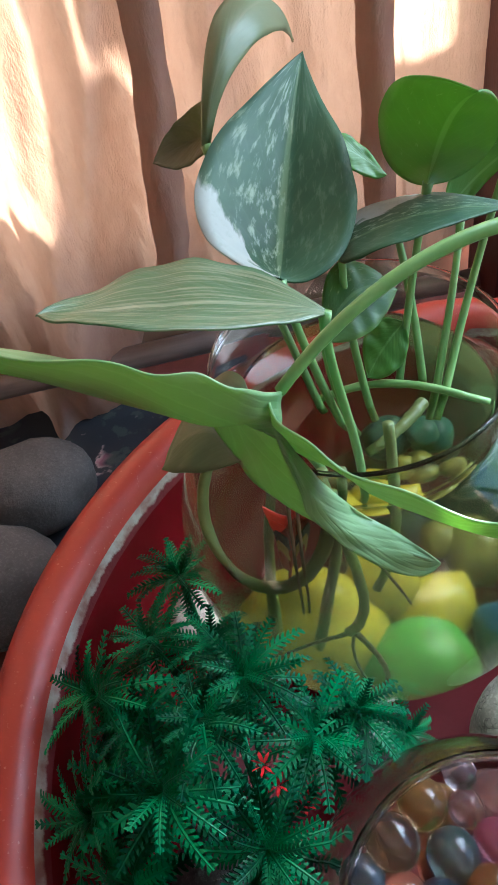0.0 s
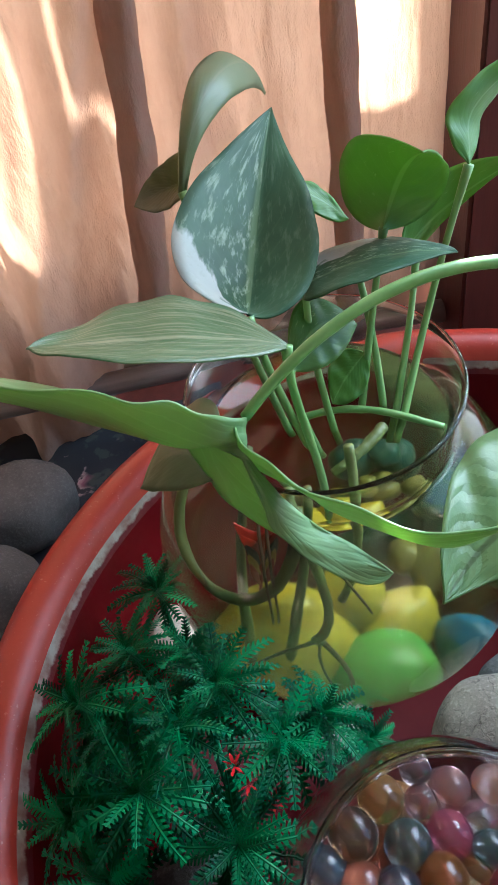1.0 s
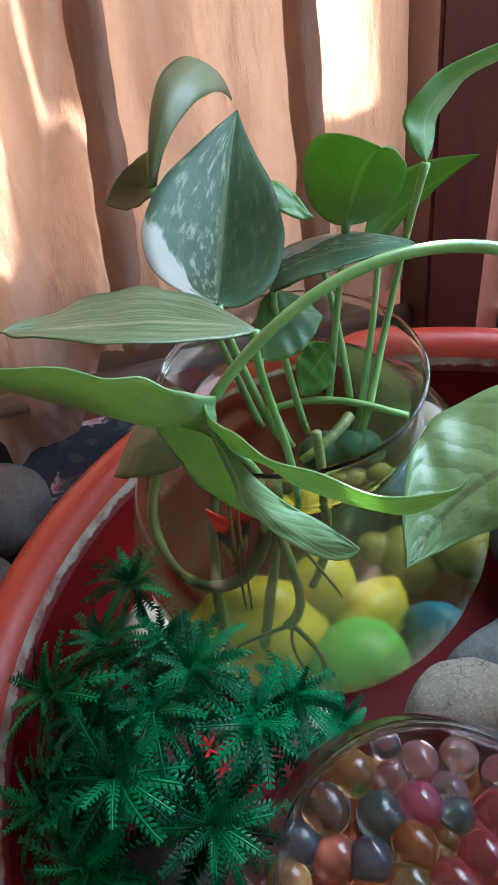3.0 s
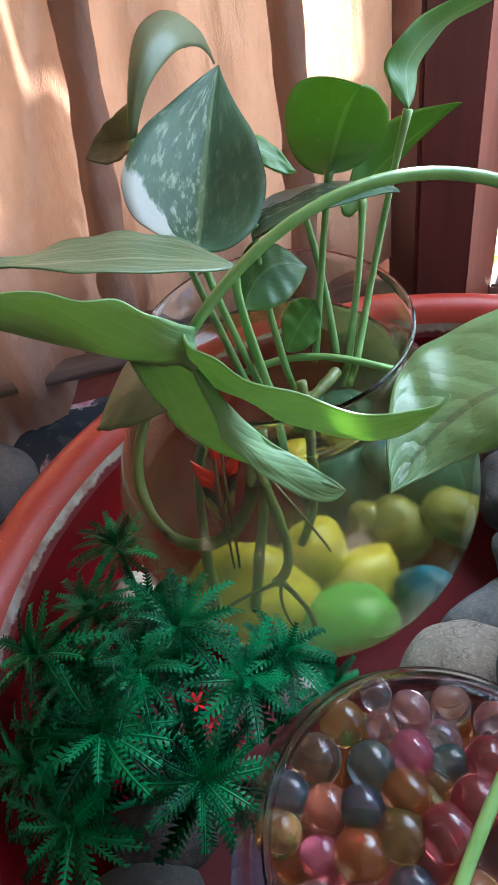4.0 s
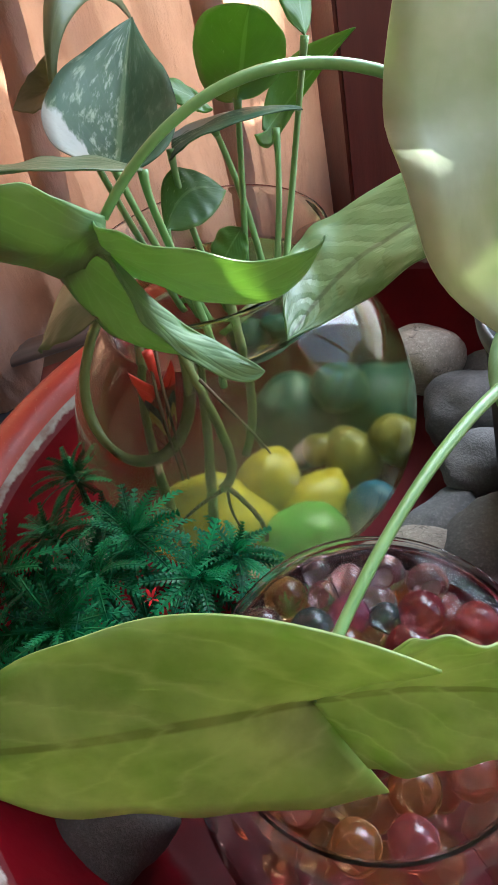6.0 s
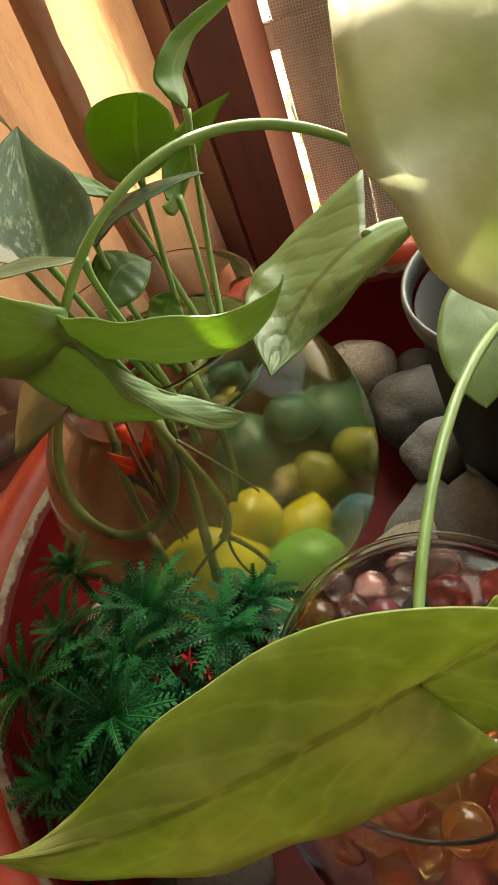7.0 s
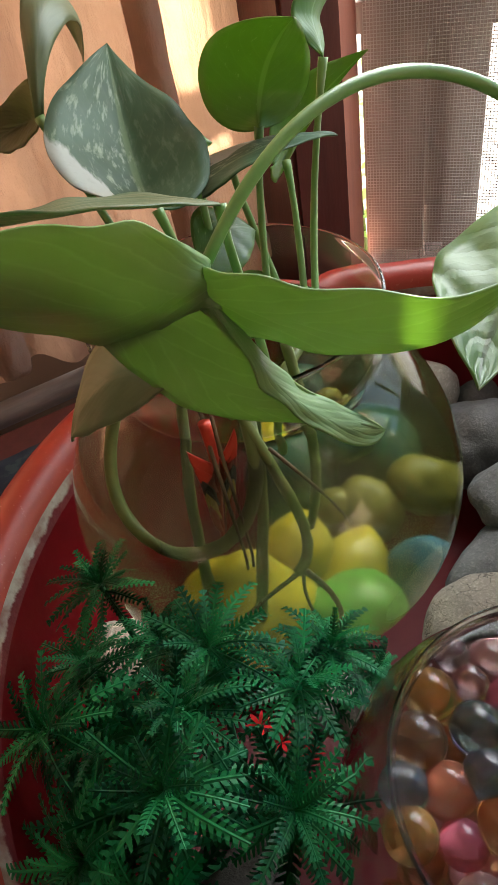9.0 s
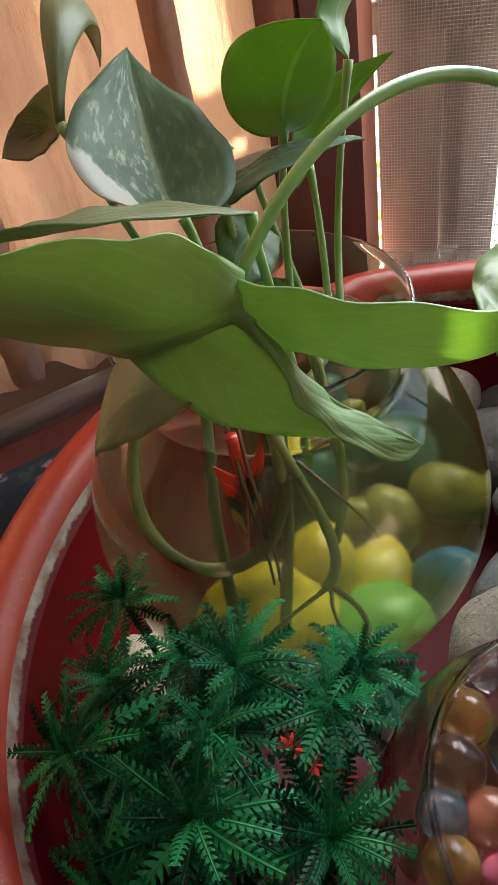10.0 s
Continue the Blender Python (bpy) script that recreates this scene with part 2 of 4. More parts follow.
PEB_YELLOW = painted_pebble("yellow_pebble", (0.44, 0.32, 0.015), (0.54, 0.42, 0.03))
PEB_AMBER = painted_pebble("bright_yellow_pebble", (0.62, 0.40, 0.02), (0.72, 0.50, 0.04))
PEB_GREEN = painted_pebble("green_pebble", (0.08, 0.28, 0.045), (0.15, 0.38, 0.075), 0.25)
PEB_OLIVE = painted_pebble("olive_pebble", (0.15, 0.13, 0.03), (0.30, 0.25, 0.05))
PEB_BLUE = painted_pebble("blue_pebble", (0.005, 0.09, 0.20), (0.01, 0.15, 0.30))
PEB_PURPLE = painted_pebble("purple_pebble", (0.19, 0.04, 0.09), (0.27, 0.07, 0.13))
PEB_TEAL = painted_pebble("teal_pebble", (0.010, 0.05, 0.042), (0.03, 0.10, 0.075))


def glass_material(name, tint, rough=0.0, ior=1.45):
    m = Nodes(name)
    smear = m.noise(m.coord(), 60.0, 4.0)
    g = m.pbr(Base_Color=tint, Roughness=m.math("MULTIPLY", m.ramp(smear, [(0.55, 0.0), (0.8, 1.0)]), 0.05 + rough), IOR=ior, Transmission_Weight=1.0)
    return m.done(g)


GLASS = glass_material("clear_glass", (0.97, 0.985, 0.975))
GLASS_DUSTY = glass_material("dusty_clear_glass", (0.96, 0.95, 0.95))


def water_material(name, tint, haze, amount, ior, blur=0.0):
    m = Nodes(name)
    o = m.coord()
    g = m.add("BsdfRefraction", Color=tint, Roughness=blur, IOR=ior)
    h = m.add("BsdfTranslucent", Color=haze)
    cloud = m.math("MULTIPLY", m.ramp(m.noise(o, 12.0, 4.0), [(0.3, 0.35), (0.75, 1.0)]), amount)
    body = m.blend(cloud, g, h)
    shine = m.add("BsdfGlossy", Color=(1, 1, 1), Roughness=0.02)
    return m.done(m.blend(m.math("MULTIPLY", m.add("Fresnel", IOR=1.33), 0.7), body, shine))


WATER = water_material("cloudy_tank_water", (0.87, 0.90, 0.64), (0.20, 0.23, 0.09), 0.45, 1.33, 0.12)

BEAD_WATER = water_material("bead_bowl_water", (0.97, 0.93, 0.92), (0.5, 0.35, 0.33), 0.03, 1.15)


def bead_material(name, col, clear):
    m = Nodes(name)
    g = m.add("BsdfPrincipled", Base_Color=tuple(c ** 0.5 for c in col), Roughness=0.01, IOR=1.42, Transmission_Weight=1.0)
    d = m.pbr(Base_Color=tuple(c ** 0.8 for c in col), Roughness=0.04, IOR=1.45)
    return m.done(m.blend(0.72 + 0.26 * clear, d, g))


BEADS = {
    "orange": bead_material("orange_water_bead", (0.70, 0.26, 0.06), 0.8),
    "amber": bead_material("amber_water_bead", (0.62, 0.34, 0.09), 0.82),
    "coral": bead_material("coral_water_bead", (0.75, 0.22, 0.13), 0.65),
    "pink": bead_material("pink_water_bead", (0.75, 0.14, 0.26), 0.55),
    "rose": bead_material("rose_water_bead", (0.72, 0.42, 0.42), 0.88),
    "smoke": bead_material("smoky_water_bead", (0.34, 0.27, 0.2), 0.9),
    "teal": bead_material("teal_water_bead", (0.14, 0.30, 0.30), 0.82),
    "blue": bead_material("blue_water_bead", (0.13, 0.24, 0.38), 0.85),
    "clear": bead_material("clear_water_bead", (0.75, 0.78, 0.82), 0.92),
    "red": bead_material("red_water_bead", (0.62, 0.09, 0.10), 0.7),
    "olive": bead_material("olive_water_bead", (0.42, 0.34, 0.10), 0.82),
    "mauve": bead_material("mauve_water_bead", (0.56, 0.40, 0.44), 0.9),
}


def fern_material():
    m = Nodes("green_plastic_foliage")
    o = m.coord()
    rnd = m.t.nodes.new("ShaderNodeObjectInfo").outputs["Random"]
    isl = m.t.nodes.new("ShaderNodeNewGeometry").outputs["Random Per Island"]
    a = m.mix(m.ramp(rnd, [(0.15, 0.0), (0.9, 1.0)]), (0.005, 0.080, 0.030), (0.016, 0.32, 0.105))
    b = m.mix(m.ramp(m.noise(o, 25.0), [(0.45, 0.0), (0.75, 0.8)]), a, (0.006, 0.24, 0.15))
    c = m.mix(m.math("MULTIPLY", isl, 0.4), b, (0.022, 0.26, 0.060))
    face = m.pbr(Base_Color=c, Roughness=0.45, Specular_IOR_Level=0.3)
    back = m.add("BsdfTranslucent", Color=c)
    return m.done(m.blend(0.12, face, back))


FERN = fern_material()


def simple(name, a, b, scale, rough, bump=0.2, dist=0.001, metallic=0.0, squash=(1.0, 1.0, 1.0)):
    m = Nodes(name)
    o = m.stretch(m.coord(), squash)
    n1 = m.noise(o, scale, 5.0)
    col = m.mix(m.ramp(n1, [(0.3, 0.0), (0.72, 1.0)]), a, b)
    return m.done(m.pbr(Base_Color=col, Roughness=rough, Metallic=metallic, Normal=m.bump(m.noise(o, scale * 6), bump, dist)))


FERN_RED = simple("red_plastic_flower", (0.5, 0.01, 0.015), (0.7, 0.02, 0.03), 60.0, 0.35)
ORNAMENT = simple("red_ornament_paint", (0.42, 0.022, 0.012), (0.52, 0.05, 0.025), 80.0, 0.35)
ORN_BLACK = simple("black_ornament_paint", (0.015, 0.012, 0.01), (0.03, 0.025, 0.02), 80.0, 0.4)
ORN_YELLOW = simple("yellow_ornament_paint", (0.6, 0.38, 0.06), (0.7, 0.45, 0.1), 80.0, 0.4)
WOOD_DARK = simple("dark_red_painted_wood", (0.085, 0.022, 0.018), (0.13, 0.034, 0.027), 14.0, 0.42, squash=(6.0, 6.0, 0.7))
WOOD_LIGHT = simple("salmon_painted_wood", (0.40, 0.145, 0.10), (0.50, 0.19, 0.13), 16.0, 0.5, squash=(5.0, 5.0, 0.8))
WOOD_GREY = simple("weathered_grey_board", (0.29, 0.245, 0.215), (0.43, 0.37, 0.33), 12.0, 0.85, 0.5, 0.002, squash=(4.0, 4.0, 0.5))
WALL = simple("cream_wall_paint", (0.26, 0.19, 0.14), (0.32, 0.24, 0.18), 6.0, 0.8)
CEIL = simple("white_ceiling_paint", (0.7, 0.68, 0.63), (0.76, 0.74, 0.7), 5.0, 0.85)
GROUND = simple("sunlit_concrete", (0.42, 0.41, 0.39), (0.56, 0.55, 0.52), 5.0, 0.9)
POT_BLACK = simple("black_pot_plastic", (0.005, 0.0052, 0.0056), (0.010, 0.0105, 0.011), 30.0, 0.7)
POT_RIM = simple("grey_pot_rim_plastic", (0.07, 0.075, 0.08), (0.13, 0.14, 0.15), 30.0, 0.35)
GREEN_PLASTIC = simple("green_plastic", (0.02, 0.25, 0.09), (0.03, 0.33, 0.13), 12.0, 0.35)
SOIL = simple("dark_potting_soil", (0.02, 0.014, 0.01), (0.05, 0.036, 0.026), 120.0, 0.95, 0.9, 0.004)
RAIL = simple("scuffed_brown_rail", (0.20, 0.16, 0.14), (0.32, 0.26, 0.23), 20.0, 0.4, squash=(0.6, 6.0, 6.0))


def curtain_material():
    m = Nodes("peach_curtain_cloth")
    o = m.coord()
    blot = m.noise(o, 16.0, 6.0, 0.62)
    weave = m.noise(m.stretch(o, (700.0, 700.0, 260.0)), 1.0, 2.0)
    crease = m.noise(m.stretch(o, (75.0, 75.0, 42.0)), 1.0, 7.0, 0.68)
    col = m.mix(m.ramp(blot, [(0.35, 0.0), (0.7, 1.0)]), (0.40, 0.285, 0.22), (0.52, 0.385, 0.31))
    band = m.noise(m.stretch(o, (38.0, 38.0, 5.0)), 1.0, 5.0, 0.6)
    col = m.mix(m.math("MULTIPLY", m.ramp(band, [(0.46, 0.0), (0.66, 1.0)]), 0.3), col, (0.58, 0.45, 0.36))
    col = m.mix(m.math("MULTIPLY", m.ramp(crease, [(0.56, 0.0), (0.74, 1.0)]), 0.14), col, (0.38, 0.27, 0.20))
    nrm = m.bump(m.math("ADD", m.math("MULTIPLY", weave, 0.2), m.math("ADD", crease, m.math("MULTIPLY", band, 1.2))), 0.6, 0.004)
    face = m.pbr(Base_Color=col, Roughness=0.85, Normal=nrm)
    back = m.add("BsdfTranslucent", Color=m.mix(0.6, col, (0.92, 0.47, 0.25)), Normal=nrm)
    return m.done(m.blend(0.31, face, back))


CURTAIN = curtain_material()


def floral_material():
    m = Nodes("dark_floral_cloth")
    o = m.coord()
    warped = m.mix(0.06, o, m.noise(o, 40.0, 3.0, out=1))
    vor = m.add("TexVoronoi", Vector=warped, Scale=24.0)
    petal = m.ramp(vor, [(0.0, (0.55, 0.30, 0.34)), (0.22, (0.36, 0.12, 0.18)), (0.36, (0.45, 0.33, 0.33)), (0.42, (0.02, 0.026, 0.034))])
    leafy = m.ramp(m.noise(o, 55.0, 4.0), [(0.56, 0.0), (0.62, 1.0)])
    pick = m.ramp(m.noise(o, 17.0, 2.0), [(0.45, 0.0), (0.52, 1.0)])
    col = m.mix(pick, m.mix(leafy, (0.018, 0.024, 0.034), (0.045, 0.06, 0.055)), petal)
    return m.done(m.pbr(Base_Color=col, Roughness=0.8, Normal=m.bump(m.noise(o, 600.0, 2.0), 0.3, 0.0006)))


FLORAL = floral_material()

# ---- building helpers ----


def link_mesh(name, bm, mat, parent=None, label="", smooth=True):
    me = bpy.data.meshes.new(name)
    bm.normal_update()
    bm.to_mesh(me)
    bm.free()
    if mat:
        for one in mat if isinstance(mat, (list, tuple)) else (mat,):
            me.materials.append(one)
    if smooth:
        me.polygons.foreach_set("use_smooth", [True] * len(me.polygons))
    ob = new(name, me)
    if parent:
        ob.parent = parent
    if label:
        ob["label"] = label
    return ob


def part(name, bm, mat, parent, label="", smooth=True):
    return link_mesh(name, bm, mat, parent, label, smooth)


def holder(name, label, category, group="", kind=""):
    return tagged(new(name), label, category, group, kind)


def bez(c, t):
    n = len(c) - 1
    p = Vector((0, 0, 0))
    for i, q in enumerate(c):
        p += Vector(q) * (math.comb(n, i) * (1 - t) ** (n - i) * t ** i)
    return p


def box(bm, x0, x1, y0, y1, z0, z1, bevel=0.0):
    r = bmesh.ops.create_cube(bm, size=1.0)
    for v in r["verts"]:
        v.co = Vector(((x0 + x1) / 2 + v.co.x * (x1 - x0), (y0 + y1) / 2 + v.co.y * (y1 - y0), (z0 + z1) / 2 + v.co.z * (z1 - z0)))
    if bevel:
        bmesh.ops.bevel(bm, geom=list({e for v in r["verts"] for e in v.link_edges}), offset=bevel, segments=2, affect="EDGES")


def slab(name, dims, mat, parent=None, label="", bevel=0.0):
    bm = bmesh.new()
    box(bm, *dims, bevel)
    return link_mesh(name, bm, mat, parent, label, smooth=False)


def lathe(bm, profile, centre, seg=96, close=False, wobble=0.0):
    """Turns a profile of (radius, height) round the z axis through centre."""
    rings = []
    for k, (r, z) in enumerate(profile):
        if r < 1e-6:
            rings.append([bm.verts.new((centre[0], centre[1], centre[2] + z))])
            continue
        ring = []
        for i in range(seg):
            a = 2 * math.pi * i / seg
            rr = r * (1 + wobble * noise.noise((math.cos(a) * 2, math.sin(a) * 2, z * 12)))
            ring.append(bm.verts.new((centre[0] + rr * math.cos(a), centre[1] + rr * math.sin(a), centre[2] + z)))
        rings.append(ring)
    pairs = list(zip(rings, rings[1:])) + ([(rings[-1], rings[0])] if close else [])
    for a, b in pairs:
        for i in range(seg):
            j = (i + 1) % seg
            if len(a) == 1 and len(b) == 1:
                continue
            if len(a) == 1:
                bm.faces.new((a[0], b[i], b[j]))
            elif len(b) == 1:
                bm.faces.new((a[i], b[0], a[j]))
            else:
                bm.faces.new((a[i], b[i], b[j], a[j]))
    bmesh.ops.recalc_face_normals(bm, faces=bm.faces[:])


def tube(bm, c, r0, r1, n=28, seg=10, knobbly=0.0, seed=0.0, flare=0.0):
    """A tapered stalk along a curve of control points."""
    pts = [bez(c, i / n) for i in range(n + 1)]
    side = None
    rings = []
    for i, p in enumerate(pts):
        t = (pts[min(i + 1, n)] - pts[max(i - 1, 0)]).normalized()
        if side is None:
            side = t.orthogonal().normalized()
        side = (side - t * side.dot(t)).normalized()
        up = t.cross(side)
        f = i / n
        r = r0 + (r1 - r0) * f + flare * max(0, 1 - f * 8)
        ring = []
        for k in range(seg):
            a = 2 * math.pi * k / seg
            rr = r * (1 + knobbly * noise.noise((seed + f * 14, math.cos(a), math.sin(a))))
            ring.append(bm.verts.new(p + (side * math.cos(a) + up * math.sin(a)) * rr))
        rings.append(ring)
    for a, b in zip(rings, rings[1:]):
        for k in range(seg):
            bm.faces.new((a[k], a[(k + 1) % seg], b[(k + 1) % seg], b[k]))
    bm.faces.new(list(reversed(rings[0]))), bm.faces.new(rings[-1])


def blade(bm, mid, left, right, nu=40, nv=6, ripple=0.0012, seed=0.0, cup=0.0, curl=0.0):
    """A leaf blade spanned between its left edge, midrib and right edge, all curves from base to tip."""
    uvl = bm.loops.layers.uv.verify()
    grid, where = [], {}
    for i in range(nu + 1):
        t = i / nu
        m, l, r = bez(mid, t), bez(left, t), bez(right, t)
        row = []
        for j in range(-nv, nv + 1):
            s = abs(j) / nv
            e = l if j < 0 else r
            p = m.lerp(e, s)
            n = (l - r).cross(bez(mid, min(1, t + 0.02)) - bez(mid, max(0, t - 0.02)))
            if n.length > 1e-9:
                n.normalize()
                wav = noise.noise((seed + t * 7, j / nv * 1.6, seed)) * ripple * (0.35 + s)
                wav += math.sin(t * 23 + seed) * ripple * 0.6 * s * s * math.sin(math.pi * t)
                p = p + n * (wav + cup * s * s * math.sin(math.pi * t) + curl * s * s)
            v = bm.verts.new(p)
            where[v] = (t, j / nv)
            row.append(v)
        grid.append(row)
    for a, b in zip(grid, grid[1:]):
        for k in range(2 * nv):
            f = bm.faces.new((a[k], a[k + 1], b[k + 1], b[k]))
            for lp in f.loops:
                lp[uvl].uv = where[lp.vert]


def thicken(ob, t=0.0007):
    mod = ob.modifiers.new("thickness", "SOLIDIFY")
    mod.thickness, mod.offset = t, 0.0
    return ob


def mean(a, b, k=0.5):
    return [tuple(Vector(bez(a, i / 4)).lerp(bez(b, i / 4), k)) for i in range(5)]


def through_points(points):
    """Control points of a quartic that passes five points at even steps."""
    t = [0, 0.25, 0.5, 0.75, 1]
    m = np.array([[math.comb(4, i) * (1 - s) ** (4 - i) * s ** i for i in range(5)] for s in t])
    return [tuple(v) for v in np.linalg.solve(m, np.array(points))]


def between(a, b, k=0.5, crease=0.0):
    """The curve between two edges, pushed forward along its middle to fold the blade there."""
    return through_points([(x, y - crease * math.sin(math.pi * i / 4), z) for i, (x, y, z) in enumerate(mean(a, b, k))])


def rock(name, at, size, mat, label, category="stone", seed=0, turn=(0, 0, 0), group="", lump=0.22, flat=0.0, sub=4):
    bm = bmesh.new()
    bmesh.ops.create_icosphere(bm, subdivisions=sub, radius=1.0)
    for v in bm.verts:
        d = v.co.normalized()
        k = 1 + lump * noise.noise(d * 1.1 + Vector((seed * 3.1, seed, 0))) + lump * 0.35 * noise.noise(d * 2.7 + Vector((0, seed * 1.7, seed)))
        k += lump * 0.06 * noise.noise(d * 9 + Vector((seed, 0, 0)))
        p = d * k
        if flat:
            p.z = max(p.z, -1 + flat)
        v.co = Vector((p.x * size[0], p.y * size[1], p.z * size[2]))
    ob = link_mesh(name, bm, mat)
    ob.matrix_world = pose(*at, *turn)
    return tagged(ob, label, category, group)

# ---- the setting ----
FLOOR_Z = -0.03


def setting(ob, label, category):
    return tagged(ob, label, category, kind="structure")


bm = bmesh.new()
edge = [(-1.6, -1.7), (1.4, -1.7), (1.4, -0.803), (0.257, 0.34), (-1.6, 0.34)]
lo, hi = ([bm.verts.new((x, y, z)) for x, y in edge] for z in (FLOOR_Z - 0.05, FLOOR_Z))
bm.faces.new(lo[::-1]), bm.faces.new(hi)
for i in range(5):
    bm.faces.new((lo[i], lo[(i + 1) % 5], hi[(i + 1) % 5], hi[i]))
setting(link_mesh("floor", bm, WOOD_DARK, smooth=False), "dark painted wooden floor beneath the basin", "floor")
setting(slab("ground", (-60, 60, -60, 120, -0.55, -0.45), GROUND), "pale sunlit concrete ground outside the window", "ground")
setting(slab("wall_left", (-1.7, -1.6, -1.7, 0.46, -0.45, 2.2), WALL), "cream painted plain room wall", "wall")
setting(slab("wall_front", (-1.7, 1.5, -1.8, -1.7, -0.45, 2.2), WALL), "cream painted plain room wall", "wall")
setting(slab("wall_right", (1.4, 1.5, -1.7, -0.80, -0.45, 2.2), WALL), "cream painted plain room wall", "wall")
setting(slab("ceiling", (-1.7, 1.5, -1.8, 0.46, 2.2, 2.3), CEIL), "white painted plain room ceiling", "ceiling")
wall_b = setting(new("wall_back"), "low painted wall below the window", "wall")
for dims in ((-1.6, 0.23, 0.36, 0.46, -0.45, 0.125), (-1.6, 0.24, 0.36, 0.46, 1.4, 2.2), (-1.6, -0.9, 0.36, 0.46, 0.125, 1.4)):
    slab("wall_panel", dims, WALL, wall_b)
CORNER = pose(0.287, 0.300, 0, 0, 0, -45)  # the side window runs off at 45 degrees from this corner


def turned(ob):
    ob.matrix_world = CORNER
    return ob


setting(turned(slab("wall_side", (-0.02, 1.6, -0.02, 0.08, 1.4, 2.2), WALL)), "cream painted wall over the side window", "wall")
# out-of-view slab, added only to block high sun from the window
sun_cut = slab("roof_eave", (-2.0, 1.8, 0.46, 0.95, 1.75, 1.8), WOOD_GREY)
setting(sun_cut, "unseen board slab added outside above the window to cut the sun", "roof")

# window post: dark inner face and salmon reveal
post = setting(new("window_1"), "dark red and salmon painted wooden window post", "window")
slab("post", (0.168, 0.222, 0.225, 0.30, FLOOR_Z, 1.4), WOOD_DARK, post, "dark red painted wooden post", 0.003)
bm = bmesh.new()
for x0, x1, y0, y1 in ((0.2245, 0.287, 0.232, 0.300),):
    a = [(x0, y0), (x1, y1), (x1 - 0.02, y1 + 0.02), (x0 - 0.03, y1 + 0.02)]
    lo = [bm.verts.new((x, y, FLOOR_Z)) for x, y in a]
    hi = [bm.verts.new((x, y, 1.4)) for x, y in a]
    bm.faces.new(lo[::-1]), bm.faces.new(hi)
    for i in range(4):
        bm.faces.new((lo[i], lo[(i + 1) % 4], hi[(i + 1) % 4], hi[i]))
part("jamb", bm, WOOD_LIGHT, post, "salmon painted wooden jamb", smooth=False)
turned(slab("sill", (0.0, 1.56, -0.012, 0.07, -0.05, 0.004), WOOD_GREY, post, "grey weathered sill", 0.003))
turned(slab("top_rail", (0.0, 1.56, 0.0, 0.05, 1.32, 1.4), WOOD_LIGHT, post, "", 0.003))

# mosquito screen
bm = bmesh.new()
pitch, w = 0.0031, 0.0006
x = 0.003
while x < 0.55:
    box(bm, x, x + w, 0.0145, 0.0150, 0.004, 0.42)
    x += pitch
z = 0.004
while z < 0.42:
    box(bm, 0.003, 0.55, 0.0150, 0.0155, z, z + w)
    z += pitch
SCREEN = simple("grey_screen_wire", (0.50, 0.48, 0.46), (0.62, 0.60, 0.57), 30.0, 0.6)
turned(part("insect_screen", bm, SCREEN, post, "fine grey woven insect screen", smooth=False))

# weathered boards standing outside the window
bd = tagged(new("board_fence"), "weathered grey wooden boards standing outside the window", "fence")
for x0, x1, y in ((-0.005, 0.0580, 0.046), (0.0570, 0.0815, 0.062), (0.0810, 0.116, 0.047)):
    turned(slab("board", (x0, x1, y, y + 0.014, -0.45, 0.44), WOOD_GREY, bd, "", 0.002))
turned(slab("crossbar", (-0.03, 1.1, 0.030, 0.042, 0.236, 0.262), WOOD_GREY, bd, "", 0.002))

# unseen boards added outside; their gaps shape the sun patches on curtain and leaves
sun_mask = setting(new("sun_mask_boards"), "unseen boards added outside, with gaps that shape the sunlight", "wall")
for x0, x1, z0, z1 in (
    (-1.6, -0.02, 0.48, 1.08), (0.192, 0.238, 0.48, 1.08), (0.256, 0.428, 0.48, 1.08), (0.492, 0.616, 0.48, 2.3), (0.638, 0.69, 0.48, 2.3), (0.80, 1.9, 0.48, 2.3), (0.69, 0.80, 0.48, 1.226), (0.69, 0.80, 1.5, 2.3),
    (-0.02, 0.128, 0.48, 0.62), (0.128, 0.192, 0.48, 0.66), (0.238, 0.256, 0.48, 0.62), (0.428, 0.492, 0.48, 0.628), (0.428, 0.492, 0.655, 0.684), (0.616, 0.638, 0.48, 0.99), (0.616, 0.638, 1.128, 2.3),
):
    slab("board", (x0, x1, 0.80, 0.82, z0, z1), WOOD_GREY, sun_mask)

# low rail behind the curtain's hem
bm = bmesh.new()
tube(bm, [(-0.9, 0.268, 0.043), (-0.3, 0.268, 0.044), (0.0, 0.268, 0.043), (0.166, 0.268, 0.043)], 0.012, 0.012, 20, 16)
rail = link_mesh("floor_rail", bm, RAIL)
tagged(rail, "scuffed brown rounded rail behind the curtain hem", "rail")

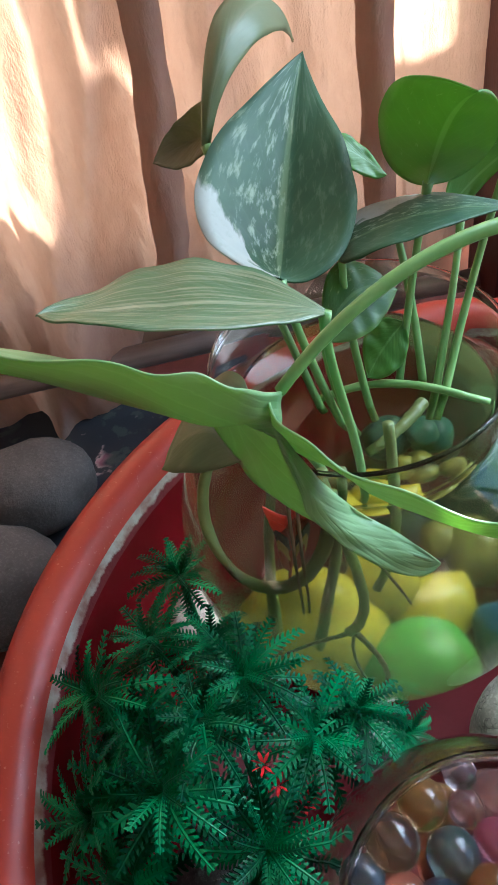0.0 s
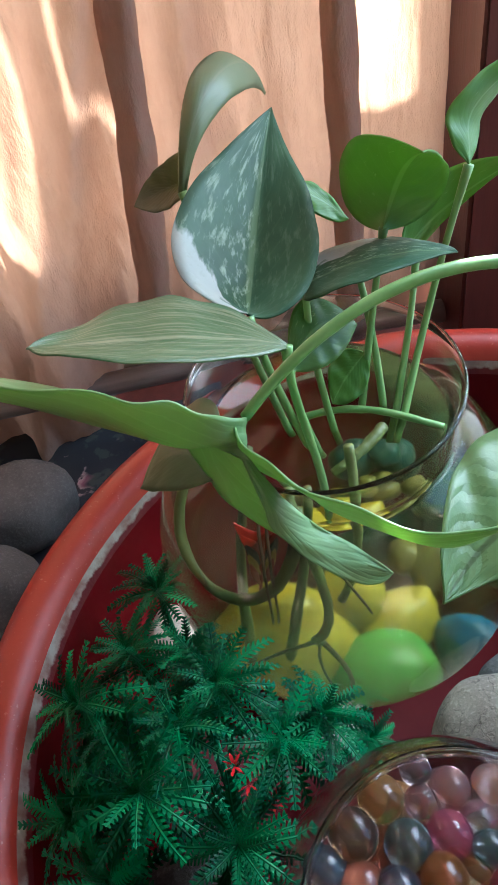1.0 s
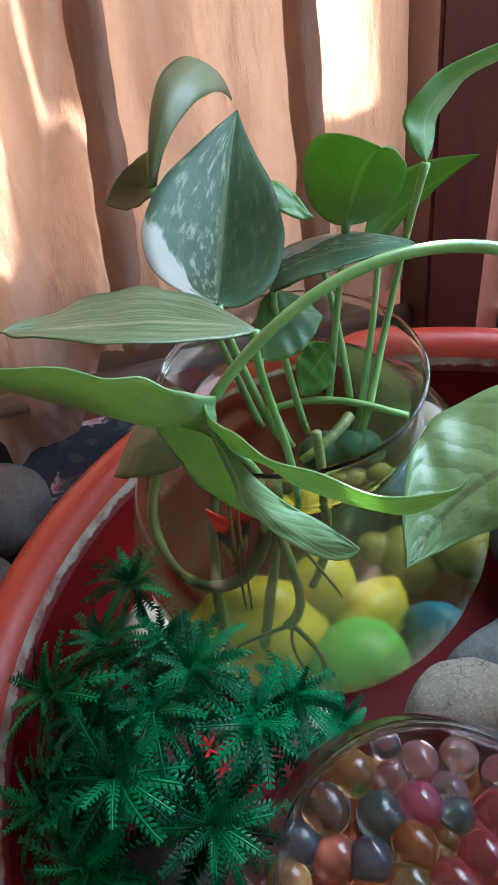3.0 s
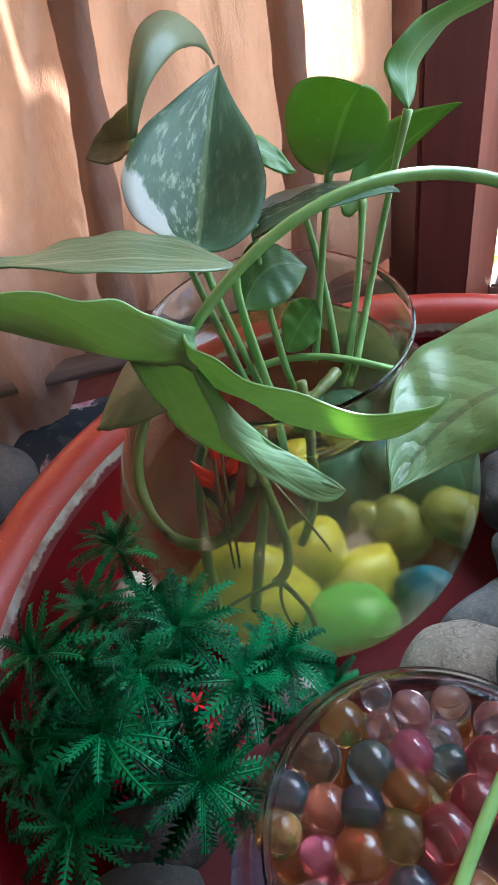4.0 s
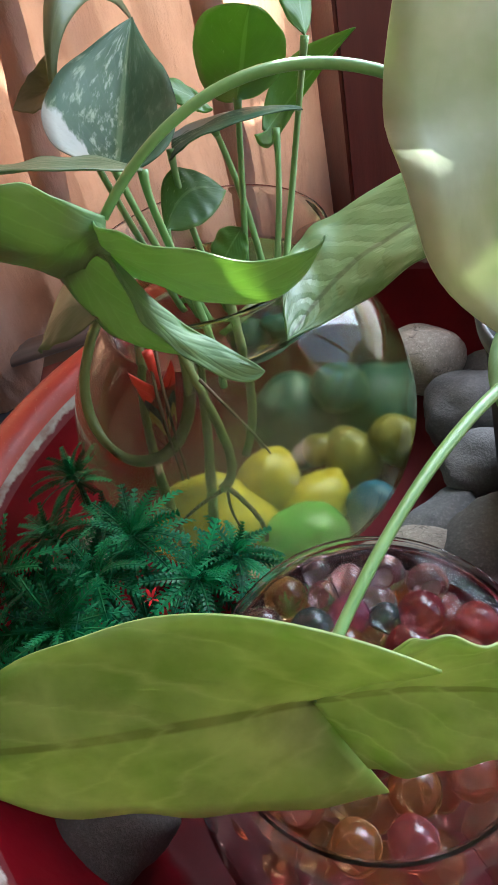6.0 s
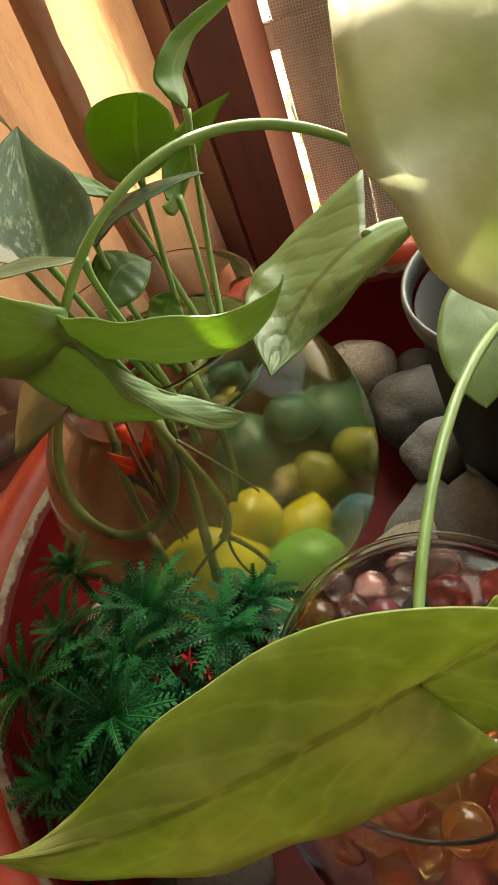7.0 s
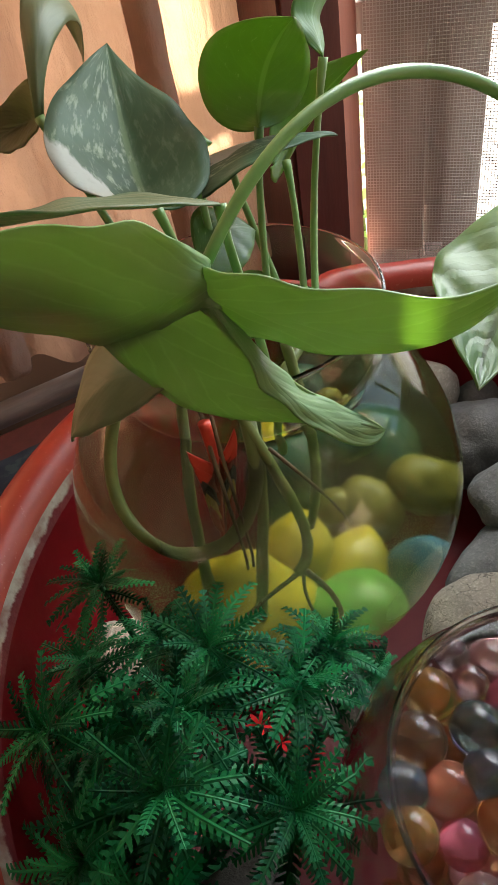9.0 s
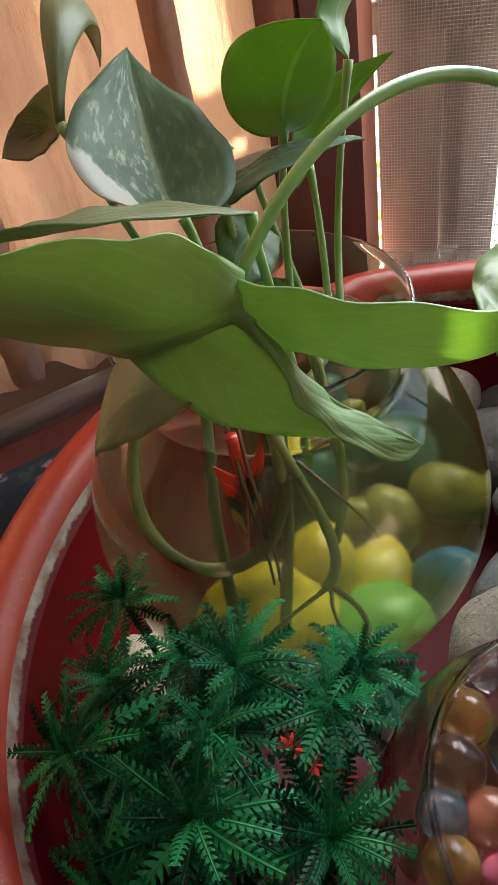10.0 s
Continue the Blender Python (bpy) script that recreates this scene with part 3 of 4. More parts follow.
# sunlit shrub outside, seen through the gap beside the boards
shrub = holder("shrub", "sunlit yellow-green shrub outside the window", "shrub")
rs = random.Random(11)
bm = bmesh.new()
for i in range(5):
    tube(bm, [(0.50, 0.62, -0.45), (0.50 + rs.uniform(-0.05, 0.05), 0.62, -0.2), (0.50 + rs.uniform(-0.05, 0.05), 0.62 + rs.uniform(-0.1, 0.1), 0.05)], 0.006, 0.002, 8, 6)
part("stem", bm, STEM_OLD, shrub)
bm = bmesh.new()
for i in range(220):
    c = Vector((0.50 + rs.gauss(0, 0.03), 0.62 + rs.gauss(0, 0.04), rs.uniform(-0.35, 0.12)))
    a, l = rs.uniform(0, 6.28), rs.uniform(0.025, 0.045)
    d = Vector((math.cos(a), math.sin(a), rs.uniform(-0.4, 0.5))) * l
    sd = d.cross(Vector((rs.uniform(-0.4, 0.4), rs.uniform(-0.4, 0.4), 1))).normalized() * l * 0.25
    blade(bm, [tuple(c), tuple(c + d * 0.5 + Vector((0, 0, 0.004))), tuple(c + d)], [tuple(c), tuple(c + d * 0.5 + sd * 2), tuple(c + d)], [tuple(c), tuple(c + d * 0.5 - sd * 2), tuple(c + d)], 4, 1, 0.0)
part("foliage", bm, LEAF_NEAR, shrub, "small yellow-green leaves")

# ---- curtain ----


def curtain_depth(x, z):
    y = 0.285 + 0.010 * math.sin(x * 41 + 0.6) + 0.007 * math.sin(x * 73 + z * 3)
    y += 0.010 * math.sin((x - 0.35 * z) * 95) * math.exp(-((x + 0.15) / 0.12) ** 2)
    ridge = -0.262 + 0.38 * (z + 0.03) if z < 0.4 else -0.099 + 0.1 * (z - 0.4)
    y -= 0.042 * math.exp(-(((x - ridge) / 0.024) ** 2) ** 1.5)
    y -= 0.016 * math.exp(-((x - 0.01) / 0.03) ** 2)
    y += 0.011 * math.sin((x - 0.10 * z) * 120 + 2 * noise.noise((x * 8, z * 3, 2))) * (0.5 + 0.5 * noise.noise((x * 9, z * 2, 8))) + 0.006 * noise.noise((x * 25, z * 9, 0)) + 0.0022 * noise.noise((x * 110, z * 34, 4)) + 0.0012 * noise.noise((x * 260, z * 70, 9))
    if x > 0.10:
        y = y * 0.6 + 0.4 * 0.285
    return y


bm = bmesh.new()
nx, nz = 460, 170
grid = []
for i in range(nx + 1):
    x = -0.62 + (0.178 + 0.62) * i / nx
    hem = FLOOR_Z + 0.004 if x < -0.205 else FLOOR_Z + 0.004 + 0.09 * min(1, (x + 0.205) / 0.05)
    hem += 0.006 * math.sin(x * 50)
    row = []
    for k in range(nz + 1):
        z = hem + (0.95 - hem) * (k / nz) ** 1.25
        row.append(bm.verts.new((x, curtain_depth(x, z), z)))
    grid.append(row)
for a, b in zip(grid, grid[1:]):
    for k in range(nz):
        bm.faces.new((a[k], b[k], b[k + 1], a[k + 1]))
curtain = new("curtain")
part("panel", bm, CURTAIN, curtain, "thin peach cloth panel")
for c, r0, r1 in (
    ([(-0.112, 0.262, 0.085), (-0.100, 0.264, 0.2), (-0.078, 0.262, 0.3), (-0.045, 0.268, 0.5), (0.0, 0.274, 0.95)], 0.015, 0.013),
    ([(0.070, 0.250, 0.070), (0.072, 0.250, 0.2), (0.074, 0.250, 0.3), (0.078, 0.256, 0.5), (0.09, 0.27, 0.95)], 0.0125, 0.012),
):
    bm = bmesh.new()
    tube(bm, c, r0, r1, 90, 28, 0.34, r0 * 900)
    part("pleat", bm, CURTAIN, curtain, "gathered grey-peach pleat")
tagged(curtain, "peach woven curtain in loose folds, lit by the sun behind", "curtain")

# ---- floral cloth on the floor ----
bm = bmesh.new()
grid = [[bm.verts.new((-0.62 + i * 0.0125, 0.02 + k * 0.0125, FLOOR_Z + 0.004 + 0.012 * max(0, noise.noise((i * 0.21, k * 0.27, 1.5))) + 0.004 * max(0, noise.noise((i * 0.6, k * 0.6, 7))))) for k in range(23)] for i in range(50)]
for a, b in zip(grid, grid[1:]):
    for k in range(22):
        bm.faces.new((a[k], b[k], b[k + 1], a[k + 1]))
cloth = link_mesh("floral_cloth", bm, FLORAL)
thicken(cloth, 0.0015)
tagged(cloth, "dark cloth with pink rose print, crumpled on the floor", "cloth")

# ---- red basin ----
BX, BY = 0.050, -0.141
basin = holder("basin", "large worn red plastic basin with a rolled rim", "basin")
outer = [(0.0, -0.026), (0.19, -0.026), (0.205, -0.02), (0.250, 0.10), (0.257, 0.116), (0.272, 0.118), (0.279, 0.124), (0.2815, 0.133), (0.278, 0.141), (0.270, 0.146), (0.262, 0.146), (0.254, 0.142), (0.2495, 0.134)]
bm = bmesh.new()
lathe(bm, outer, (BX, BY, 0.0), 160, wobble=0.004)
part("rim", bm, RED, basin, "worn red plastic wall with rolled rim")
bm = bmesh.new()
lathe(bm, [(0.2495, 0.134), (0.2485, 0.1315), (0.2475, 0.129), (0.2455, 0.124)], (BX, BY, 0.0), 160, wobble=0.004)
part("scale_ring", bm, SCALE, basin, "grey dried water scale below the rim")
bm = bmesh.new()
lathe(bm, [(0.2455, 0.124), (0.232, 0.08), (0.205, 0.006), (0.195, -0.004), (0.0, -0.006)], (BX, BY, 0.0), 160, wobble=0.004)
part("lining", bm, RED_IN, basin, "glossy red inside of the basin, its colour darkened for shade")

# ---- large glass bowl ----
bowl = holder("fish_bowl", "round clear glass fish bowl with cloudy water and cuttings", "fish bowl")
R0, CZ = 0.1195, 0.108


def bowl_profile(r0, cz, neck, lip, top, foot, turns=40):
    """Outer profile from the foot up to the lip."""
    a0 = -math.acos(foot / r0)
    a1 = math.acos(neck / r0)
    p = [(0.0, cz + r0 * math.sin(a0)), (foot * 0.8, cz + r0 * math.sin(a0))]
    for i in range(turns + 1):
        a = a0 + (a1 - a0) * i / turns
        p.append((r0 * math.cos(a), cz + r0 * math.sin(a)))
    z1 = p[-1][1]
    for i in range(1, 13):
        f = i / 12
        p.append((neck - 0.0015 * math.sin(f * math.pi) + (lip - neck) * max(0, (f - 0.35) / 0.65) ** 2, z1 + (top - z1) * f))
    return p


def shell(profile, t):
    """A closed wall profile of thickness t, with a rounded lip."""
    inner = [(max(0.0, r - t if r > t else 0.0), z + (t if i < 2 else t * 0.6 if z < 0.02 else 0.0)) for i, (r, z) in enumerate(profile)]
    r, z = profile[-1]
    lip = [(r + 0.2 * t, z + 0.4 * t), (r, z + t), (r - t / 2, z + 1.25 * t), (r - t, z + t)]
    return profile + lip + inner[::-1]


prof = bowl_profile(R0, CZ, 0.070, 0.0755, 0.238, 0.055)
bm = bmesh.new()
lathe(bm, shell(prof, 0.0017), (0, 0, 0), 128)
glass = part("glass", bm, GLASS, bowl, "clear glass wall with a flared lip")
glass.visible_shadow = False
bm = bmesh.new()
level = 0.205
wp = [(max(0.0, r - 0.0009), z + (0.0009 if i < 2 else 0.0003)) for i, (r, z) in enumerate(prof) if z < level]
wp.append((0.0690, level))
lathe(bm, wp + [(0.0, level)], (0, 0, 0), 128)
water = part("water", bm, WATER, bowl, "cloudy yellowish water")
water.visible_shadow = False

# pebbles lying in the bowl
PB = "painted pebbles in the bowl"
rock("pebble", (0.006, -0.056, 0.050), (0.028, 0.024, 0.025), PEB_GREEN, "glossy bright green egg-shaped pebble in the bowl", "pebble", 3, (0, -8, 22), PB, 0.05)
rock("pebble", (-0.038, -0.032, 0.060), (0.036, 0.028, 0.036), PEB_YELLOW, "large yellow painted pebble in the bowl", "pebble", 5, (0, 10, -15), PB, 0.16)
rock("pebble", (0.000, -0.018, 0.070), (0.018, 0.017, 0.019), PEB_YELLOW, "yellow painted pebble in the bowl", "pebble", 8, (10, 0, 40), PB, 0.16)
rock("pebble", (0.018, -0.030, 0.056), (0.024, 0.016, 0.014), PEB_YELLOW, "flat yellow painted pebble in the bowl", "pebble", 16, (0, -10, 20), PB, 0.16)
rock("pebble", (-0.066, -0.034, 0.046), (0.026, 0.020, 0.022), PEB_YELLOW, "yellow painted pebble in the bowl", "pebble", 6, (0, 20, 70), PB, 0.16)
rock("pebble", (0.050, -0.045, 0.048), (0.013, 0.018, 0.020), PEB_BLUE, "blue painted pebble in the bowl", "pebble", 9, (0, 0, 60), PB, 0.1)
rock("pebble", (0.046, -0.002, 0.056), (0.014, 0.015, 0.016), PEB_OLIVE, "dull olive pebble in the bowl", "pebble", 10, (0, 0, 10), PB, 0.16)
rock("pebble", (0.070, -0.006, 0.060), (0.012, 0.013, 0.014), PEB_OLIVE, "small olive pebble high in the heap", "pebble", 18, (0, 0, 50), PB, 0.16)
rock("pebble", (0.052, 0.026, 0.078), (0.016, 0.014, 0.012), PEB_TEAL, "small dark teal pebble high in the heap", "pebble", 19, (0, 0, 80), PB, 0.16)
rock("pebble", (0.026, 0.034, 0.058), (0.024, 0.022, 0.028), PEB_TEAL, "dark teal painted pebble in the bowl", "pebble", 12, (0, 0, 30), PB, 0.14)
rock("pebble", (0.064, 0.030, 0.056), (0.020, 0.022, 0.020), PEB_TEAL, "dark teal painted pebble in the bowl", "pebble", 20, (0, 0, 30), PB, 0.14)
rock("pebble", (0.032, 0.002, 0.062), (0.009, 0.009, 0.009), PEB_OLIVE, "small dull olive pebble in the heap", "pebble", 21, (0, 0, 30), PB, 0.16)
rock("pebble", (-0.022, -0.066, 0.034), (0.023, 0.014, 0.015), STONE_CREAM, "pale cream pebble against the glass", "pebble", 13, (0, 12, 25), PB, 0.18)
rock("pebble", (-0.056, -0.056, 0.034), (0.022, 0.018, 0.016), PEB_PURPLE, "dull purple pebble in the bowl", "pebble", 14, (0, 0, -30), PB, 0.12)
rock("pebble", (-0.002, -0.058, 0.024), (0.018, 0.016, 0.016), PEB_TEAL, "dark teal painted pebble in the bowl", "pebble", 15, (0, 0, 0), PB, 0.12)
rock("pebble", (0.014, -0.070, 0.0165), (0.012, 0.010, 0.006), PEB_AMBER, "small bright yellow pebble under the green one", "pebble", 17, (0, 0, 30), PB, 0.12)

# ---- loose stones in the basin ----
GB = "river stones in the basin"
rock("stone", (0.066, -0.128, 0.040), (0.040, 0.030, 0.026), STONE_TAN, "tan river stone with fine dark cracks", "stone", 21, (6, -8, 10), GB, 0.12)
rock("stone", (0.112, -0.136, 0.052), (0.040, 0.026, 0.022), STONE_GREY, "smooth grey river stone in the basin", "stone", 22, (0, -14, 35), GB, 0.19)
rock("stone", (0.100, -0.100, 0.034), (0.042, 0.022, 0.020), STONE_GREY, "flat grey river stone in the basin", "stone", 23, (0, 0, 20), GB, 0.22)
rock("stone", (0.152, -0.066, 0.046), (0.036, 0.026, 0.024), STONE_GREY, "grey river stone in the basin", "stone", 24, (0, 10, -10), GB, 0.21)
rock("stone", (0.170, -0.010, 0.040), (0.040, 0.034, 0.032), STONE_DARK, "dark rough river stone in the basin", "stone", 25, (0, 0, 15), GB, 0.22)
rock("stone", (0.160, 0.052, 0.052), (0.036, 0.028, 0.030), STONE_TAN, "pale rounded river stone near the basin wall", "stone", 26, (0, 0, -20), GB, 0.19)
rock("stone", (0.215, 0.040, 0.040), (0.034, 0.030, 0.028), STONE_DARK, "dark river stone near the basin wall", "stone", 27, (0, 0, 50), GB, 0.21)
rock("stone", (0.166, -0.110, 0.062), (0.030, 0.022, 0.018), STONE_GREY, "wet shiny grey stone in the basin", "stone", 28, (0, 8, 40), GB, 0.22)
rock("stone", (-0.030, -0.124, 0.042), (0.022, 0.018, 0.016), STONE_WET, "wet grey stone under the plastic foliage", "stone", 29, (0, 0, 10), GB, 0.19)
rock("stone", (-0.150, -0.222, 0.050), (0.042, 0.030, 0.030), STONE_DARK, "dark speckled stone at the basin's edge", "stone", 30, (0, 0, 10), GB, 0.22)
rock("stone", (-0.128, -0.030, 0.052), (0.024, 0.020, 0.018), STONE_TAN, "tan rough stone among the foliage", "stone", 31, (0, 0, 70), GB, 0.22)
rock("stone", (-0.125, -0.178, 0.048), (0.034, 0.026, 0.024), STONE_DARK, "dark rough stone under the plastic foliage", "stone", 35, (0, 10, 40), GB, 0.22)
GL = "stones beside the basin"
rock("stone", (-0.282, 0.155, 0.012), (0.062, 0.045, 0.042), STONE_DARK, "dark smooth stone beside the basin", "stone", 33, (0, 0, 5), GL, 0.14)
rock("stone", (-0.300, 0.060, 0.014), (0.055, 0.050, 0.044), STONE_DARK, "dark speckled stone beside the basin", "stone", 34, (0, 0, 30), GL, 0.14)

# ---- small glass bowl with water beads ----
QX, QY = 0.004, -0.237
bb = holder("bead_bowl", "small round glass bowl full of coloured water beads", "glass bowl")
prof2 = bowl_profile(0.094, 0.086, 0.0695, 0.070, 0.158, 0.045, 32)
bm = bmesh.new()
lathe(bm, shell(prof2, 0.0012), (QX, QY, 0.0), 112)
g2 = part("glass", bm, GLASS_DUSTY, bb, "clear dusty glass with a thin rim")
g2.visible_shadow = False
bm = bmesh.new()
wp = [(max(0.0, r - 0.0007), z + (0.0007 if i < 2 else 0.0003)) for i, (r, z) in enumerate(prof2) if z < 0.1415]
lathe(bm, wp + [(0.0688, 0.1415), (0.0, 0.1415)], (QX, QY, 0.0), 96)
gel = part("water", bm, BEAD_WATER, bb, "clear water between the beads")
gel.visible_shadow = False
top_beads = [
    (-0.000, -0.171, "mauve", 0.74), (0.013, -0.181, "rose", 1.05), (0.032, -0.183, "mauve", 0.95), (-0.019, -0.180, "amber", 1.08), (-0.001, -0.184, "rose", 0.8),
    (-0.035, -0.192, "smoke", 1.15), (-0.012, -0.200, "teal", 1.1), (0.007, -0.199, "pink", 1.05), (0.022, -0.196, "clear", 0.95), (-0.050, -0.203, "blue", 0.95),
    (-0.036, -0.212, "coral", 1.08), (-0.021, -0.216, "blue", 1.0), (-0.001, -0.215, "orange", 1.05), (-0.008, -0.229, "olive", 1.1), (0.010, -0.233, "red", 1.15),
    (0.026, -0.225, "red", 1.1), (-0.058, -0.217, "amber", 1.0), (0.048, -0.196, "rose", 1.0), (0.038, -0.211, "red", 1.1), (0.046, -0.237, "coral", 1.2),
    (0.034, -0.258, "orange", 1.2), (-0.026, -0.232, "orange", 1.15), (-0.043, -0.228, "pink", 0.9), (-0.010, -0.248, "blue", 0.95), (-0.030, -0.250, "red", 1.1),
    (-0.050, -0.246, "rose", 1.0), (0.012, -0.256, "amber", 1.1), (0.028, -0.280, "coral", 1.05), (0.004, -0.278, "orange", 1.1), (-0.020, -0.272, "amber", 1.05),
    (-0.040, -0.268, "coral", 1.0), (0.060, -0.222, "red", 1.0), (0.058, -0.258, "red", 1.05), (0.022, -0.207, "teal", 0.8), (0.014, -0.214, "amber", 0.7),
    (-0.004, -0.295, "red", 1.0), (0.045, -0.285, "amber", 1.0), (-0.025, -0.290, "orange", 1.0),
]
bead_meshes = {}


def bead(at, colour, k):
    if colour not in bead_meshes:
        bm = bmesh.new()
        bmesh.ops.create_icosphere(bm, subdivisions=4, radius=0.0101)
        for v in bm.verts:
            d = v.co.normalized()
            v.co *= 1 + 0.02 * noise.noise(d * 1.3 + Vector((len(bead_meshes), 0, 0)))
        me = bpy.data.meshes.new("water_bead")
        bm.to_mesh(me)
        bm.free()
        me.materials.append(BEADS[colour])
        me.polygons.foreach_set("use_smooth", [True] * len(me.polygons))
        bead_meshes[colour] = me
    ob = new("water_bead", bead_meshes[colour])
    ob.matrix_world = pose(*at, random.uniform(0, 360), random.uniform(0, 360), 0) @ Matrix.Scale(k, 4)
    word = {"clear": "colourless clear", "smoke": "smoky brown", "teal": "dark teal"}.get(colour, colour)
    tagged(ob, f"{word} translucent water bead in the glass bowl", "water bead", "water beads in the bowl")
    return ob


for bx, by, colour, k in top_beads:
    bead((bx, by, 0.141 + 0.003 * math.sin(bx * 300 + by * 170)), colour, k)
lower = random.Random(4)
names = ["orange", "coral", "red", "amber", "pink", "rose", "red", "orange"]
placed = []
for layer_z, rad in ((0.117, 0.074), (0.099, 0.080), (0.080, 0.080)):
    ring = 0
    while ring < rad - 0.006:
        count = 1 if ring == 0 else int(2 * math.pi * ring / 0.0215)
        for i in range(count):
            a = 2 * math.pi * (i + lower.random() * 0.4) / count + layer_z * 100
            if layer_z > 0.11 or ring > rad - 0.03:
                bead((QX + ring * math.cos(a), QY + ring * math.sin(a), layer_z + lower.uniform(-0.003, 0.003)), lower.choice(names), lower.uniform(0.9, 1.06))
        ring += 0.0205

# ---- cuttings standing in the bowl ----


def plant_leaf(name, label, mid, left, right, mat, stalk=None, stalk_r=(0.0018, 0.0022), seed=0.0, ripple=0.0012, cup=0.0, stalk_mat=None, nu=40):
    ob = holder(name, label, "leaf", "leaves of the cuttings")
    bm = bmesh.new()
    blade(bm, mid, left, right, nu=nu, ripple=ripple, seed=seed, cup=cup)
    thicken(part("blade", bm, mat, ob))
    if stalk:
        bm = bmesh.new()
        tube(bm, stalk, *stalk_r, knobbly=0.06, seed=seed, flare=0.0008)
        part("stalk", bm, stalk_mat or STEM, ob, "smooth green stalk")
    return ob


def spread(c, widths, up, start=0.0):
    """Left and right edges beside a midrib, from five half widths along it."""
    le, ri = [], []
    for i, w in enumerate(widths):
        t = i / (len(widths) - 1)
        p = bez(c, t)
        d = (bez(c, min(1, t + 0.03)) - bez(c, max(0, t - 0.03))).normalized()
        s = d.cross(Vector(up)).normalized()
        le.append(tuple(p - s * w)), ri.append(tuple(p + s * w))
    return through_points(le), through_points(ri)


A_MID = [(-0.031, -0.015, 0.304), (-0.030, 0.011, 0.288), (-0.018, 0.055, 0.311), (0.007, 0.124, 0.334)]
A_L = [(-0.031, -0.016, 0.305), (-0.070, 0.002, 0.311), (-0.072, 0.030, 0.336), (-0.041, 0.067, 0.336), (0.007, 0.124, 0.334)]
A_R = [(-0.031, -0.015, 0.304), (-0.002, -0.026, 0.291), (0.029, 0.019, 0.321), (0.008, 0.076, 0.311), (0.007, 0.124, 0.334)]
plant_leaf("pothos_leaf", "large dark green pothos leaf marbled with white", A_MID, A_L, A_R, LEAF_DARK,
           [(-0.031, -0.016, 0.303), (-0.028, -0.030, 0.280), (-0.020, -0.020, 0.240), (-0.010, -0.010, 0.190)], seed=1.0)
B_MID = [(-0.050, 0.067, 0.325), (-0.034, 0.075, 0.380), (0.000, 0.122, 0.378), (0.013, 0.207, 0.310)]
B_LE, B_RI = spread(B_MID, (0.002, 0.007, 0.012, 0.011, 0.0005), (0.15, -0.75, 0.65))
plant_leaf("pothos_leaf", "curled grey-green pothos leaf before the curtain", B_MID, B_LE, B_RI, LEAF_DULL,
           [(-0.050, 0.067, 0.326), (-0.045, 0.05, 0.30), (-0.035, 0.02, 0.26), (-0.020, 0.0, 0.20)], seed=2.0, cup=0.006)
plant_leaf("pothos_leaf", "browned drooping pothos leaf before the curtain", [(-0.049, 0.082, 0.322), (-0.050, 0.095, 0.318), (-0.060, 0.095, 0.317), (-0.078, 0.085, 0.315)],
           [(-0.045, 0.086, 0.338), (-0.056, 0.099, 0.332), (-0.071, 0.098, 0.323), (-0.078, 0.085, 0.315)],
           [(-0.050, 0.075, 0.321), (-0.059, 0.076, 0.312), (-0.067, 0.078, 0.310), (-0.078, 0.085, 0.315)], LEAF_DRY, seed=3.0)
C_TIP = (-0.116, -0.054, 0.340)
plant_leaf("pothos_leaf", "narrow dull green pothos leaf with cream streaks", [(-0.019, -0.054, 0.314), (-0.061, -0.048, 0.330), (-0.091, -0.045, 0.326), C_TIP],
           [(-0.019, -0.053, 0.313), (-0.056, 0.018, 0.316), (-0.089, 0.006, 0.308), C_TIP],
           [(-0.019, -0.056, 0.314), (-0.050, -0.088, 0.335), (-0.105, -0.075, 0.352), C_TIP], LEAF_STRIPED,
           [(-0.019, -0.054, 0.314), (-0.024, -0.064, 0.292), (-0.008, -0.058, 0.245), (-0.012, -0.056, 0.18)], seed=4.0)
E_BASE, E_TIP = (0.044, 0.032, 0.301), (0.056, 0.010, 0.348)
plant_leaf("pothos_leaf", "round bright green pothos leaf on an upright stalk", [E_BASE, (0.054, 0.050, 0.308), (0.057, 0.044, 0.328), E_TIP],
           [E_BASE, (0.025, 0.062, 0.288), (0.027, 0.082, 0.324), (0.035, 0.068, 0.351), E_TIP],
           [E_BASE, (0.081, 0.038, 0.292), (0.090, 0.046, 0.327), E_TIP], LEAF_GREEN,
           [(0.045, 0.034, 0.301), (0.041, 0.038, 0.268), (0.034, 0.027, 0.241), (0.022, 0.006, 0.200)], seed=5.0)
F_TIP = (0.190, 0.082, 0.352)
F_BASE = (0.091, 0.045, 0.318)
F_L = through_points([F_BASE, (0.0835, 0.052, 0.333), (0.092, 0.062, 0.345), (0.126, 0.072, 0.354), F_TIP])
F_R = through_points([F_BASE, (0.1015, 0.059, 0.326), (0.113, 0.070, 0.336), (0.142, 0.079, 0.346), F_TIP])
plant_leaf("pothos_leaf", "tall curving green pothos leaf beside the window", between(F_L, F_R, 0.55), F_L, F_R, LEAF_GREEN,
           [F_BASE, (0.074, 0.039, 0.261), (0.058, 0.019, 0.222), (0.036, -0.020, 0.195)], seed=6.0, cup=0.003)
G_TIP = (0.123, 0.052, 0.312)
